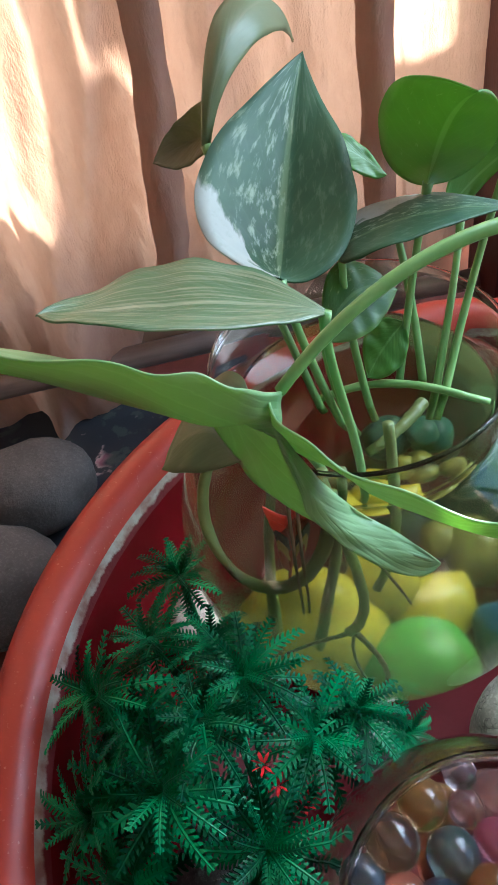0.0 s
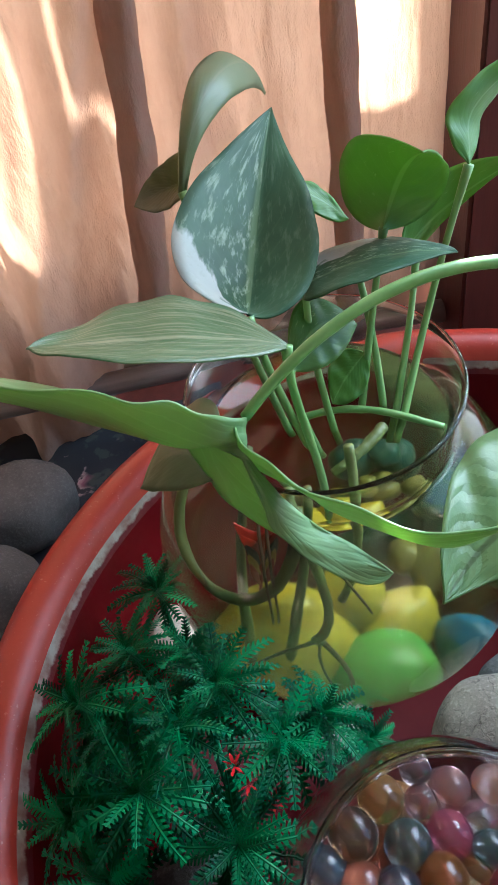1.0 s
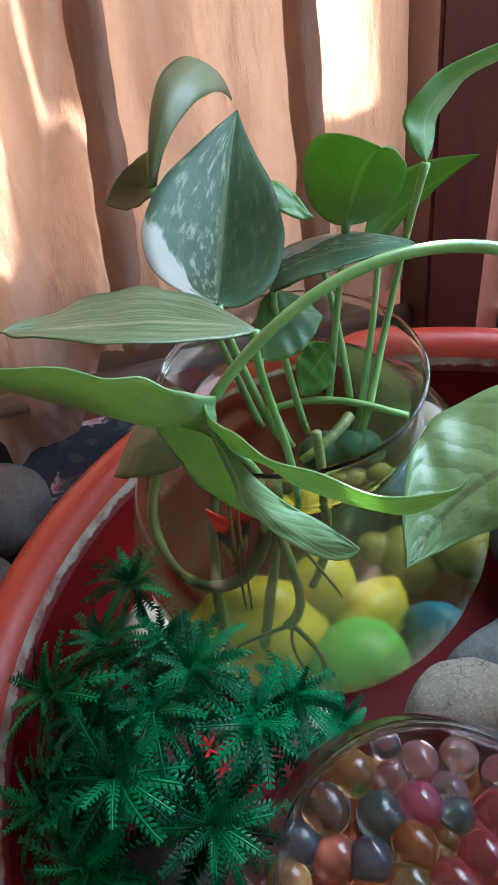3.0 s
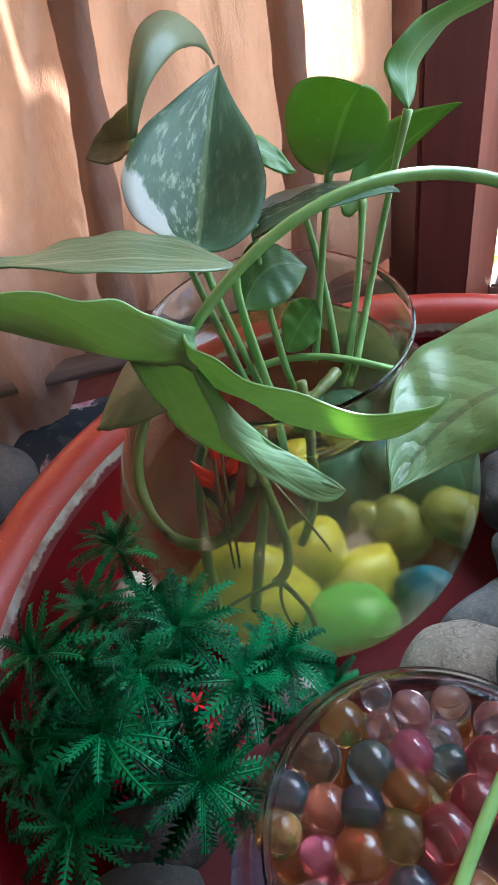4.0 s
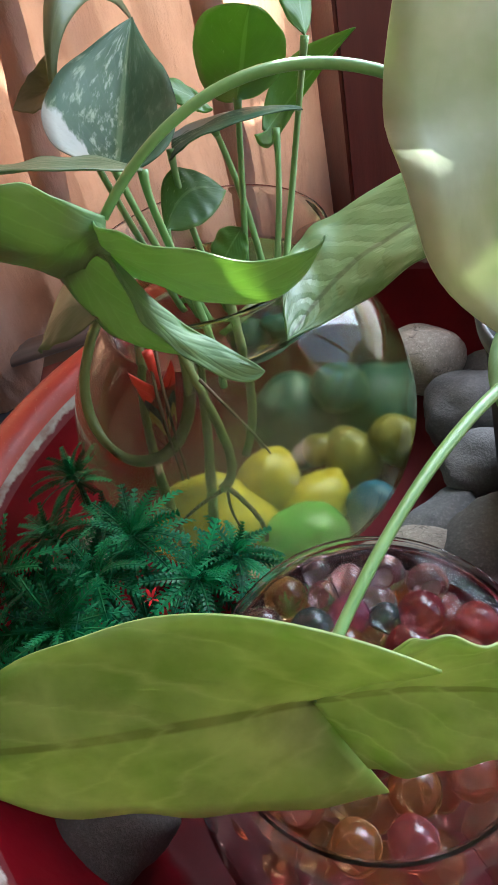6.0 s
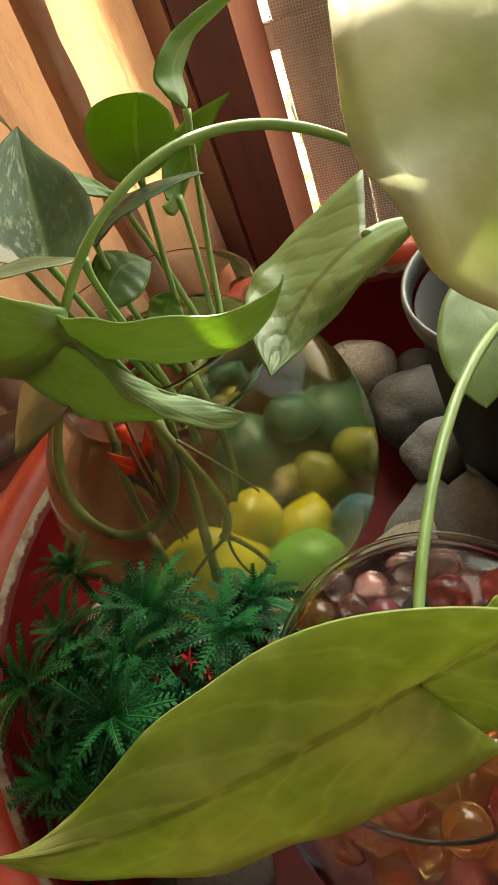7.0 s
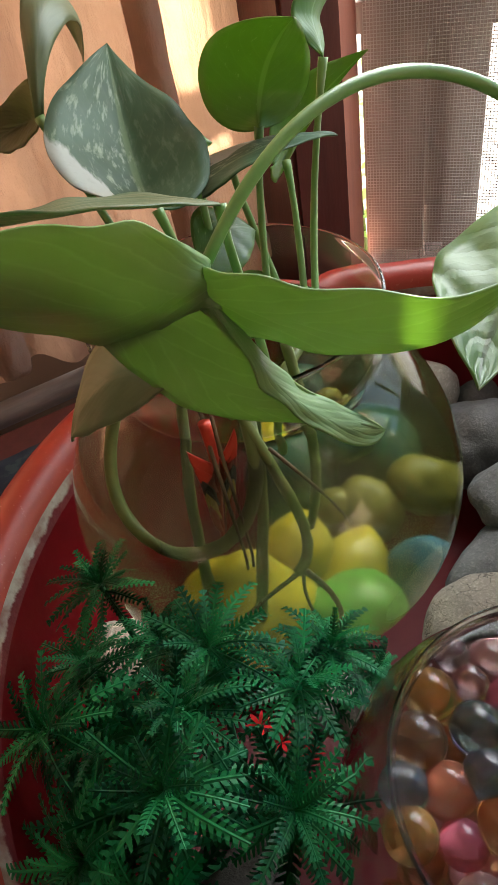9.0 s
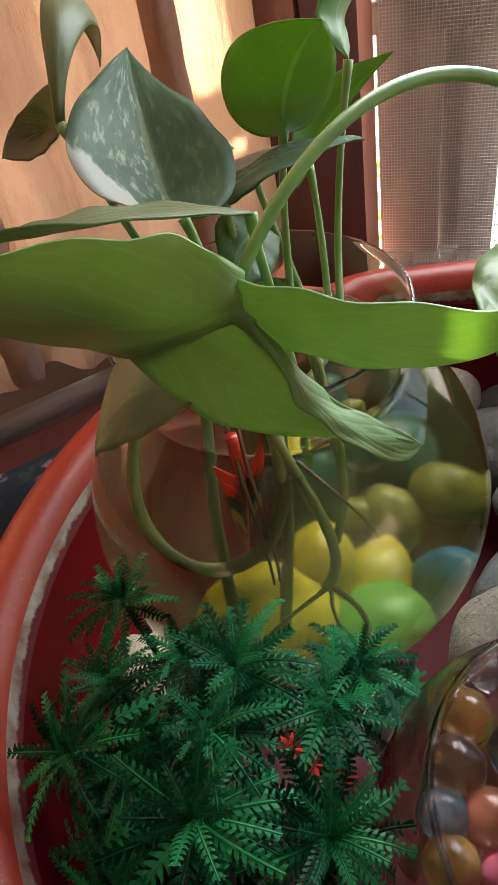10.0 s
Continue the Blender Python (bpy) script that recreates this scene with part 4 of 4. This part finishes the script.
plant_leaf("pothos_leaf", "light green pointed pothos leaf behind the round one", [(0.062, 0.055, 0.270), (0.078, 0.070, 0.275), (0.098, 0.068, 0.292), G_TIP],
           [(0.060, 0.056, 0.272), (0.074, 0.085, 0.300), (0.100, 0.080, 0.305), G_TIP],
           [(0.052, 0.042, 0.276), (0.061, 0.061, 0.240), (0.078, 0.079, 0.268), G_TIP], LEAF_GREEN,
           [(0.068, 0.053, 0.271), (0.059, 0.028, 0.239), (0.045, 0.010, 0.215), (0.034, -0.016, 0.19)], seed=7.0)
H_TIP = (0.075, 0.011, 0.293)
plant_leaf("pothos_leaf", "narrow dark green pothos leaf pointing to the window", between([(0.004, 0.020, 0.295), (0.030, 0.046, 0.292), (0.056, 0.036, 0.297), H_TIP], [(-0.003, 0.003, 0.291), (0.0, -0.018, 0.305), (0.030, -0.014, 0.312), H_TIP]),
           [(0.004, 0.028, 0.296), (0.030, 0.046, 0.292), (0.056, 0.036, 0.297), H_TIP],
           [(-0.003, 0.003, 0.291), (0.0, -0.018, 0.305), (0.030, -0.014, 0.312), H_TIP], LEAF_DARK,
           [(0.0, 0.012, 0.294), (-0.004, 0.006, 0.27), (0.0, 0.0, 0.23), (0.006, -0.008, 0.19)], seed=8.0)
plant_leaf("pothos_leaf", "small green pothos leaf behind the marbled one", [(0.036, 0.075, 0.285), (0.028, 0.082, 0.292), (0.018, 0.085, 0.300), (0.004, 0.085, 0.308)],
           [(0.036, 0.075, 0.285), (0.028, 0.092, 0.300), (0.016, 0.094, 0.308), (0.004, 0.085, 0.308)],
           [(0.036, 0.075, 0.285), (0.026, 0.070, 0.284), (0.014, 0.076, 0.294), (0.004, 0.085, 0.308)], LEAF_GREEN,
           [(0.029, 0.035, 0.287), (0.033, 0.056, 0.273), (0.039, 0.042, 0.249), (0.035, 0.003, 0.200)], seed=9.0)
K_TIP = (-0.102, -0.040, 0.231)
plant_leaf("pothos_leaf", "dull drooping pothos leaf against the glass", [(-0.060, -0.066, 0.258), (-0.066, -0.045, 0.262), (-0.088, -0.036, 0.254), K_TIP],
           [(-0.060, -0.064, 0.259), (-0.040, -0.013, 0.274), (-0.074, -0.005, 0.266), K_TIP],
           [(-0.060, -0.068, 0.258), (-0.088, -0.060, 0.243), (-0.104, -0.044, 0.236), K_TIP], LEAF_DULL,
           [(-0.060, -0.066, 0.258), (-0.050, -0.060, 0.262), (-0.038, -0.050, 0.250), (-0.028, -0.042, 0.205)], seed=10.0)
plant_leaf("pothos_leaf", "small marbled pothos leaf inside the bowl's mouth", [(-0.016, -0.014, 0.264), (-0.004, 0.002, 0.275), (0.008, 0.012, 0.274), (0.024, 0.012, 0.262)],
           [(-0.016, -0.014, 0.264), (-0.014, 0.020, 0.290), (0.008, 0.028, 0.284), (0.024, 0.012, 0.262)],
           [(-0.016, -0.014, 0.264), (0.000, -0.016, 0.256), (0.014, -0.006, 0.258), (0.024, 0.012, 0.262)], LEAF_MARBLED,
           [(-0.016, -0.014, 0.264), (-0.018, -0.020, 0.250), (-0.012, -0.020, 0.225), (-0.006, -0.018, 0.195)], seed=11.0)
plant_leaf("pothos_leaf", "small round pothos leaf low in the bowl's mouth", [(0.030, 0.022, 0.232), (0.022, 0.018, 0.228), (0.014, 0.014, 0.222), (0.006, 0.006, 0.214)],
           [(0.030, 0.022, 0.232), (0.016, 0.036, 0.236), (0.004, 0.026, 0.226), (0.006, 0.006, 0.214)],
           [(0.030, 0.022, 0.232), (0.034, 0.008, 0.222), (0.018, -0.002, 0.212), (0.006, 0.006, 0.214)], LEAF_GREEN, None, seed=12.0)

# stems and roots under the water
cut = holder("pothos_vine", "rooted pothos vine curving through the cloudy water", "vine")
for name, c, r0, r1, mat, label in (
    ("vine", [(-0.060, -0.008, 0.232), (-0.128, -0.030, 0.172), (-0.090, -0.072, 0.140), (-0.036, -0.096, 0.146), (-0.028, -0.060, 0.215)], 0.0031, 0.0036, STEM_OLD, "thick olive vine"),
    ("vine", [(-0.045, -0.032, 0.235), (-0.066, -0.052, 0.17), (-0.060, -0.050, 0.10), (-0.052, -0.048, 0.03)], 0.0024, 0.0034, STEM_OLD, "pale green vine"),
    ("vine", [(-0.020, -0.050, 0.215), (-0.024, -0.060, 0.16), (-0.040, -0.058, 0.09), (-0.044, -0.050, 0.03)], 0.0024, 0.0032, STEM_OLD, "pale green vine"),
    ("vine", [(-0.030, -0.055, 0.225), (-0.028, -0.080, 0.19), (-0.010, -0.090, 0.15), (-0.032, -0.094, 0.142)], 0.0026, 0.0026, STEM_OLD, "olive vine"),
    ("vine", [(0.004, -0.045, 0.235), (0.004, -0.060, 0.19), (0.002, -0.065, 0.16), (-0.012, -0.070, 0.14)], 0.0028, 0.0022, STEM_OLD, "olive vine"),
    ("root", [(-0.028, -0.094, 0.142), (-0.020, -0.098, 0.13), (-0.012, -0.100, 0.11), (-0.016, -0.098, 0.095)], 0.0017, 0.0012, ROOT, "brown root"),
    ("root", [(-0.028, -0.094, 0.142), (-0.034, -0.096, 0.12), (-0.024, -0.098, 0.10), (-0.016, -0.099, 0.075)], 0.0010, 0.0005, ROOT, "brown root"),
    ("root", [(-0.030, -0.094, 0.142), (-0.045, -0.092, 0.135), (-0.065, -0.085, 0.12), (-0.070, -0.075, 0.09)], 0.0013, 0.0007, ROOT, "brown root"),
    ("root", [(-0.042, -0.040, 0.235), (-0.054, -0.072, 0.20), (-0.050, -0.082, 0.17), (-0.050, -0.080, 0.145)], 0.0011, 0.0007, ROOT, "brown root"),
    ("root", [(-0.038, -0.042, 0.235), (-0.050, -0.072, 0.20), (-0.046, -0.083, 0.17), (-0.047, -0.080, 0.145)], 0.0010, 0.0007, ROOT, "brown root"),
    ("root", [(-0.025, -0.072, 0.205), (-0.015, -0.085, 0.19), (-0.004, -0.092, 0.17), (0.000, -0.092, 0.155)], 0.0010, 0.0006, ROOT, "brown root"),
    ("vine", [(-0.020, 0.006, 0.206), (0.020, 0.012, 0.212), (0.045, -0.012, 0.208), (0.062, -0.020, 0.204)], 0.0022, 0.0020, STEM, "thin yellow-green runner"),
    ("root", [(0.040, -0.078, 0.046), (0.034, -0.080, 0.040), (0.026, -0.080, 0.032), (0.018, -0.078, 0.026)], 0.0022, 0.0010, ROOT, "dead brown twig"),
    ("vine", [(0.030, -0.012, 0.206), (0.022, -0.022, 0.207), (0.008, -0.030, 0.205), (-0.004, -0.034, 0.200)], 0.0034, 0.0030, STEM_OLD, "olive vine"),
):
    bm = bmesh.new()
    tube(bm, c, r0, r1, knobbly=0.25, seed=r0 * 5000 + len(bpy.data.objects))
    part(name, bm, mat, cut, label)

# red ornament hanging in the water
orn = holder("plastic_ornament", "red plastic ornament with black and yellow fins in water", "ornament")
OX, OY = -0.049, -0.060
bm = bmesh.new()
tube(bm, [(OX + 0.002, OY + 0.004, 0.222), (OX + 0.002, OY, 0.200), (OX, OY, 0.175), (OX - 0.003, OY + 0.001, 0.142)], 0.0030, 0.0008, 24, 14)
part("body", bm, ORNAMENT, orn)
for s in (-1, 1):
    for k, (mat, word) in enumerate(((ORNAMENT, "red fin"), (ORNAMENT, "red fin"), (ORN_BLACK, "black fin"), (ORN_YELLOW, "yellow fin"), (ORNAMENT, "red fin"))):
        bm = bmesh.new()
        x, z = OX + 0.001 - 0.0005 * k, 0.203 - k * 0.0090
        w = 0.0120 - 0.0013 * k
        blade(bm, [(x + s * 0.002, OY - 0.001, z - 0.006), (x + s * w * 0.75, OY - 0.004, z), (x + s * w, OY - 0.003, z + 0.014)],
              [(x + s * 0.002, OY - 0.001, z - 0.001), (x + s * w * 0.4, OY - 0.004, z + 0.004), (x + s * w, OY - 0.003, z + 0.014)],
              [(x + s * 0.001, OY - 0.001, z - 0.012), (x + s * w * 1.05, OY - 0.004, z - 0.006), (x + s * w, OY - 0.003, z + 0.014)], 8, 2, 0.0)
        thicken(part("fin", bm, mat, orn, word), 0.001)

# ---- arrowhead plant in its pot ----
PX, PY, PZ = 0.198, -0.118, 0.205
pot = holder("flower_pot", "black plastic flower pot with a grey rim", "flower pot")
bm = bmesh.new()
lathe(bm, [(0.0, 0.03 - PZ), (0.052, 0.03 - PZ), (0.054, 0.034 - PZ), (0.072, -0.016), (0.0705, -0.014), (0.052, 0.04 - PZ), (0.0, 0.04 - PZ)], (PX, PY, PZ), 72)
part("body", bm, POT_BLACK, pot, "black plastic wall")
bm = bmesh.new()
lathe(bm, [(0.0725, -0.012), (0.0765, -0.012), (0.078, -0.004), (0.0775, 0.0), (0.0755, 0.001), (0.0740, -0.003)], (PX, PY, PZ), 96, close=True)
part("rim", bm, POT_RIM, pot, "grey translucent rolled rim")
bm = bmesh.new()
lathe(bm, [(0.0, -0.075), (0.02, -0.074), (0.04, -0.077), (0.063, -0.076)], (PX, PY, PZ), 48, wobble=0.03)
part("soil", bm, SOIL, pot, "dark potting soil")

arrow = holder("arrowhead_plant", "light green arrowhead plant arching out of its pot", "potted plant")


def arrow_part(name, patches, mat, label, ripple=0.0016, parent=arrow, seed=0.0):
    bm = bmesh.new()
    for i, (mid, le, ri) in enumerate(patches):
        blade(bm, mid, le, ri, 36, 6, ripple, seed + i * 1.7)
    return thicken(part(name, bm, mat, parent, label), 0.0008)


def stalk(c, r0, r1, seed=0.0):
    bm = bmesh.new()
    tube(bm, c, r0, r1, 40, 12, 0.05, seed)
    return part("stalk", bm, STEM, arrow, "long smooth green stalk")


CROWN = (0.215, -0.105, 0.135)
JD = (-0.041, -0.088, 0.3135)
NOTCH = (-0.043, -0.099, 0.302)
DR_U = [(-0.046, -0.088, 0.314), (-0.048, -0.129, 0.332), (0.014, -0.159, 0.298), (0.033, -0.152, 0.312)]
DR_L = [(-0.049, -0.094, 0.302), (-0.037, -0.088, 0.282), (-0.006, -0.115, 0.272), (0.014, -0.151, 0.273), (0.033, -0.152, 0.312)]
DL_TIP = (-0.190, -0.052, 0.345)
DL_U = [JD, (-0.057, -0.112, 0.344), (-0.072, -0.106, 0.350), (-0.100, -0.082, 0.346), DL_TIP]
DL_L = through_points([NOTCH, (-0.059, -0.067, 0.284), (-0.079, -0.035, 0.270), (-0.122, -0.033, 0.301), DL_TIP])
DM_TIP = (0.005, -0.119, 0.235)
DM_L = through_points([(-0.079, -0.028, 0.276), (-0.067, -0.0605, 0.2585), (-0.051, -0.084, 0.250), (-0.029, -0.106, 0.249), DM_TIP])
DM_R = through_points([(-0.046, -0.094, 0.307), (-0.034, -0.104, 0.283), (-0.024, -0.107, 0.266), (-0.011, -0.111, 0.252), DM_TIP])
DM_C = through_points([(-0.046, -0.094, 0.307), (-0.0415, -0.111, 0.282), (-0.034, -0.1165, 0.2655), (-0.0165, -0.1215, 0.2435), DM_TIP])
arrow_part("leaf", [(between(DR_U, DR_L, 0.55, 0.002), DR_U, DR_L), (between(DL_U, DL_L, 0.45, 0.016), DL_U, DL_L), (between(DM_L, DM_R, 0.5, 0.006), DM_L, DM_R), (between(DM_R, DM_C, 0.5, 0.003), DM_R, DM_C)], LEAF_PALE, "long three-lobed pale green leaf with a curled lobe", 0.0015, seed=2.0)
stalk([JD, (-0.008, -0.078, 0.345), (0.045, -0.056, 0.362), (0.110, -0.050, 0.345), (0.190, -0.064, 0.270), CROWN], 0.0021, 0.0032, 1.0)
M_TIP, M_NOTCH = (0.011, -0.159, 0.279), (0.080, -0.138, 0.297)
M_U = [M_TIP, (0.021, -0.119, 0.300), (0.036, -0.092, 0.282), (0.065, -0.085, 0.285), (0.103, -0.110, 0.308)]
M_L = [M_TIP, (0.048, -0.146, 0.272), (0.056, -0.154, 0.288), (0.080, -0.175, 0.318), (0.112, -0.172, 0.312)]
M_MID = [M_TIP, (0.028, -0.141, 0.276), (0.045, -0.132, 0.290), M_NOTCH]
arrow_part("leaf", [(M_MID[::-1], M_U[::-1], M_L[::-1])], LEAF_ARROW, "broad arrow-shaped leaf with sunken veins", 0.002, seed=3.0)
stalk([M_NOTCH, (0.100, -0.125, 0.290), (0.150, -0.110, 0.268), (0.190, -0.105, 0.215), CROWN], 0.0026, 0.0034, 2.0)
N_TIP, N_BASE = (-0.145, -0.253, 0.268), (-0.024, -0.286, 0.266)
N_MID = [N_BASE, (-0.057, -0.290, 0.288), (-0.105, -0.288, 0.290), N_TIP]
N_U = [(0.004, -0.300, 0.292), (-0.045, -0.272, 0.325), (-0.090, -0.264, 0.312), (-0.118, -0.272, 0.272), N_TIP]
N_L = [(-0.012, -0.303, 0.236), (-0.055, -0.296, 0.230), (-0.070, -0.290, 0.246), (-0.105, -0.298, 0.264), N_TIP]
N_R = [N_BASE, (-0.005, -0.292, 0.272), (0.015, -0.296, 0.270), (0.045, -0.310, 0.262)]
arrow_part("leaf", [(N_MID, N_U, N_L), (N_R, [(0.000, -0.290, 0.285), (0.010, -0.290, 0.292), (0.025, -0.300, 0.285), (0.045, -0.310, 0.262)], [(-0.015, -0.298, 0.245), (-0.005, -0.305, 0.240), (0.015, -0.310, 0.245), (0.045, -0.310, 0.262)])], LEAF_NEAR, "yellow-green arrow leaf hanging forward", 0.0016, seed=5.0)
stalk([N_BASE, (0.010, -0.244, 0.262), (0.060, -0.200, 0.270), (0.130, -0.165, 0.265), CROWN], 0.0016, 0.0030, 3.0)
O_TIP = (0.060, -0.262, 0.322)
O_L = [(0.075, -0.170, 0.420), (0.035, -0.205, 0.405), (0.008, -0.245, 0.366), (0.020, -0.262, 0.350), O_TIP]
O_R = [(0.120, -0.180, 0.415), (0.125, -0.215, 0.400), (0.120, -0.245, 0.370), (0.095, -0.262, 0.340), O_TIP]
arrow_part("leaf", [(between(O_L, O_R), O_L, O_R)], LEAF_SHEEN, "large glossy leaf with green blotches, whitish sheen painted in", 0.004, seed=7.0)
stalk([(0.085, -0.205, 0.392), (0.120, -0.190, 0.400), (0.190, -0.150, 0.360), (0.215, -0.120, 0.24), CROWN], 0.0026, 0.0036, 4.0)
P_U = [(0.150, -0.112, 0.228), (0.115, -0.122, 0.228), (0.088, -0.150, 0.218), (0.100, -0.178, 0.205)]
P_L = [(0.150, -0.112, 0.228), (0.165, -0.150, 0.228), (0.138, -0.182, 0.218), (0.100, -0.178, 0.205)]
arrow_part("leaf", [(between(P_U, P_L), P_U, P_L)], LEAF_PALE, "young leaf over the pot rim", 0.001, seed=9.0)
stalk([(0.150, -0.112, 0.228), (0.175, -0.108, 0.235), (0.205, -0.108, 0.19), CROWN], 0.002, 0.003, 5.0)

# ---- plastic foliage ----


def frond(arch, droop, teeth=12, length=0.036):
    """A plastic frond along x: an arched midrib with pairs of short blunt teeth."""
    bm = bmesh.new()

    def at(t):
        return Vector((length * t, 0, length * (arch * t - droop * t * t)))

    for i in range(teeth):
        t0, t1 = i / teeth, (i + 1) / teeth
        p, q = at(t0), at(t1)
        w0, w1 = 0.0010 * (1 - t0 * 0.5), 0.0010 * (1 - t1 * 0.5)
        crest = Vector((0, 0, 0.0004))
        rib = [bm.verts.new(v) for v in (p + Vector((0, -w0, 0)), p + crest, p + Vector((0, w0, 0)), q + Vector((0, w1, 0)), q + crest, q + Vector((0, -w1, 0)))]
        bm.faces.new((rib[0], rib[1], rib[4], rib[5])), bm.faces.new((rib[1], rib[2], rib[3], rib[4]))
        if t0 < 0.1:
            continue
        ln = length * 0.135 * (0.6 + 0.4 * math.sin(math.pi * min(1, t0 + 0.12)))
        d = (q - p).normalized()
        for s in (-1, 1):
            y = Vector((0, s, 0))
            root0, root1 = p + y * w0 * 0.7, p.lerp(q, 0.80) + y * w0 * 0.7
            out = (y * 0.82 + d * 0.58).normalized()
            end0, end1 = root0 + out * ln + d * 0.0003, root0 + out * ln * 1.02 + d * 0.0014
            lift = Vector((0, 0, ln * 0.10))
            mid0, mid1 = root0.lerp(end0, 0.55) + lift, root1.lerp(end1, 0.55) + lift
            v = [bm.verts.new(c) for c in (root0, mid0, end0, end1, mid1, root1)]
            bm.faces.new((v[0], v[1], v[4], v[5]) if s < 0 else (v[5], v[4], v[1], v[0]))
            bm.faces.new((v[1], v[2], v[3], v[4]) if s < 0 else (v[4], v[3], v[2], v[1]))
    bmesh.ops.solidify(bm, geom=bm.faces[:], thickness=0.0005)
    me = bpy.data.meshes.new("frond")
    bm.to_mesh(me)
    bm.free()
    me.materials.append(FERN)
    return me


FRONDS = [frond(0.25, 0.45), frond(0.35, 0.75), frond(0.15, 0.2, 11), frond(0.4, 0.55, 13)]
fern = holder("plastic_foliage", "bushy artificial plant with serrated green plastic sprigs", "artificial plant")


def sprig(at, axis, radius, seed):
    """One rosette: a twig from the foot of the plant, ringed with two tiers of fronds at its end."""
    rr = random.Random(seed)
    at, axis = Vector(at), Vector(axis).normalized()
    bm = bmesh.new()
    tube(bm, [(-0.105, -0.145, 0.0), (-0.105 + (at[0] + 0.105) * 0.35, -0.145 + (at[1] + 0.145) * 0.35, 0.05), tuple(at - axis * 0.025), tuple(at)], 0.0024, 0.0015, 10, 7)
    twig = part("sprig", bm, FERN, fern)
    x = axis.orthogonal().normalized()
    y = axis.cross(x)
    start = rr.uniform(0, 6.3)
    for tier, count, low, high, size in ((0, 14, -0.35, 0.05, 1.0), (1, 12, 0.25, 0.6, 0.95), (2, 7, 0.75, 1.2, 0.7)):
        for i in range(count):
            a = start + tier * 0.4 + 2 * math.pi * (i + rr.uniform(-0.2, 0.2)) / count
            out = x * math.cos(a) + y * math.sin(a)
            lift = rr.uniform(low, high)
            along = out * math.cos(lift) + axis * math.sin(lift)
            up = axis * math.cos(lift) - out * math.sin(lift)
            k = radius / 0.036 * size * rr.uniform(0.85, 1.12)
            m = Matrix((along, up.cross(along), up)).transposed().to_4x4()
            ob = new("frond", rr.choice(FRONDS))
            ob.parent = twig
            ob.matrix_local = Matrix.Translation(at - axis * 0.002 * (2 - tier)) @ m @ Matrix.Rotation(rr.uniform(-0.3, 0.3), 4, "X") @ Matrix.Scale(k, 4)


SPRIGS = (
    ((-0.089, -0.184, 0.131), (0.10, -0.35, 0.95), 0.037), ((-0.130, -0.158, 0.150), (-0.1, -0.2, 1.0), 0.038), ((-0.088, -0.111, 0.146), (0.0, -0.05, 1.0), 0.035),
    ((-0.150, -0.190, 0.136), (-0.4, -0.45, 0.8), 0.035), ((-0.060, -0.141, 0.130), (0.3, -0.1, 0.95), 0.035), ((-0.120, -0.042, 0.138), (-0.15, 0.35, 0.9), 0.030),
    ((-0.165, -0.106, 0.146), (-0.6, 0.05, 0.8), 0.034), ((-0.111, -0.131, 0.148), (-0.05, 0.05, 1.0), 0.034), ((-0.145, -0.124, 0.142), (-0.3, 0.1, 0.95), 0.032),
    ((-0.037, -0.131, 0.126), (0.35, 0.15, 0.9), 0.031), ((-0.142, -0.072, 0.124), (-0.3, 0.25, 0.9), 0.031), ((-0.168, -0.160, 0.138), (-0.7, -0.2, 0.7), 0.035),
    ((-0.105, -0.082, 0.128), (0.0, 0.3, 1.0), 0.030), ((-0.014, -0.132, 0.078), (0.5, -0.1, 0.85), 0.022),
    ((-0.158, -0.140, 0.118), (-0.4, -0.1, 0.9), 0.033),
)
for i, (at, axis, rad) in enumerate(SPRIGS):
    sprig(at, axis, rad, 40 + i)
for k, (x, y, z) in enumerate(((-0.085, -0.152, 0.140), (-0.080, -0.160, 0.134), (-0.070, -0.167, 0.122))):
    bm = bmesh.new()
    for i in range(7):
        a = i * 0.9 + k
        o = Vector((math.cos(a), math.sin(a), 0.5)) * 0.006
        blade(bm, [(x, y, z), tuple(Vector((x, y, z)) + o * 0.6 + Vector((0, 0, 0.002))), tuple(Vector((x, y, z)) + o)], [(x, y, z), tuple(Vector((x + 0.002, y, z + 0.002)) + o * 0.6), tuple(Vector((x, y, z)) + o)],
              [(x, y, z), tuple(Vector((x - 0.002, y, z + 0.002)) + o * 0.6), tuple(Vector((x, y, z)) + o)], 5, 1, 0.0)
    part("red_flower", bm, FERN_RED, fern, "small red plastic flower")
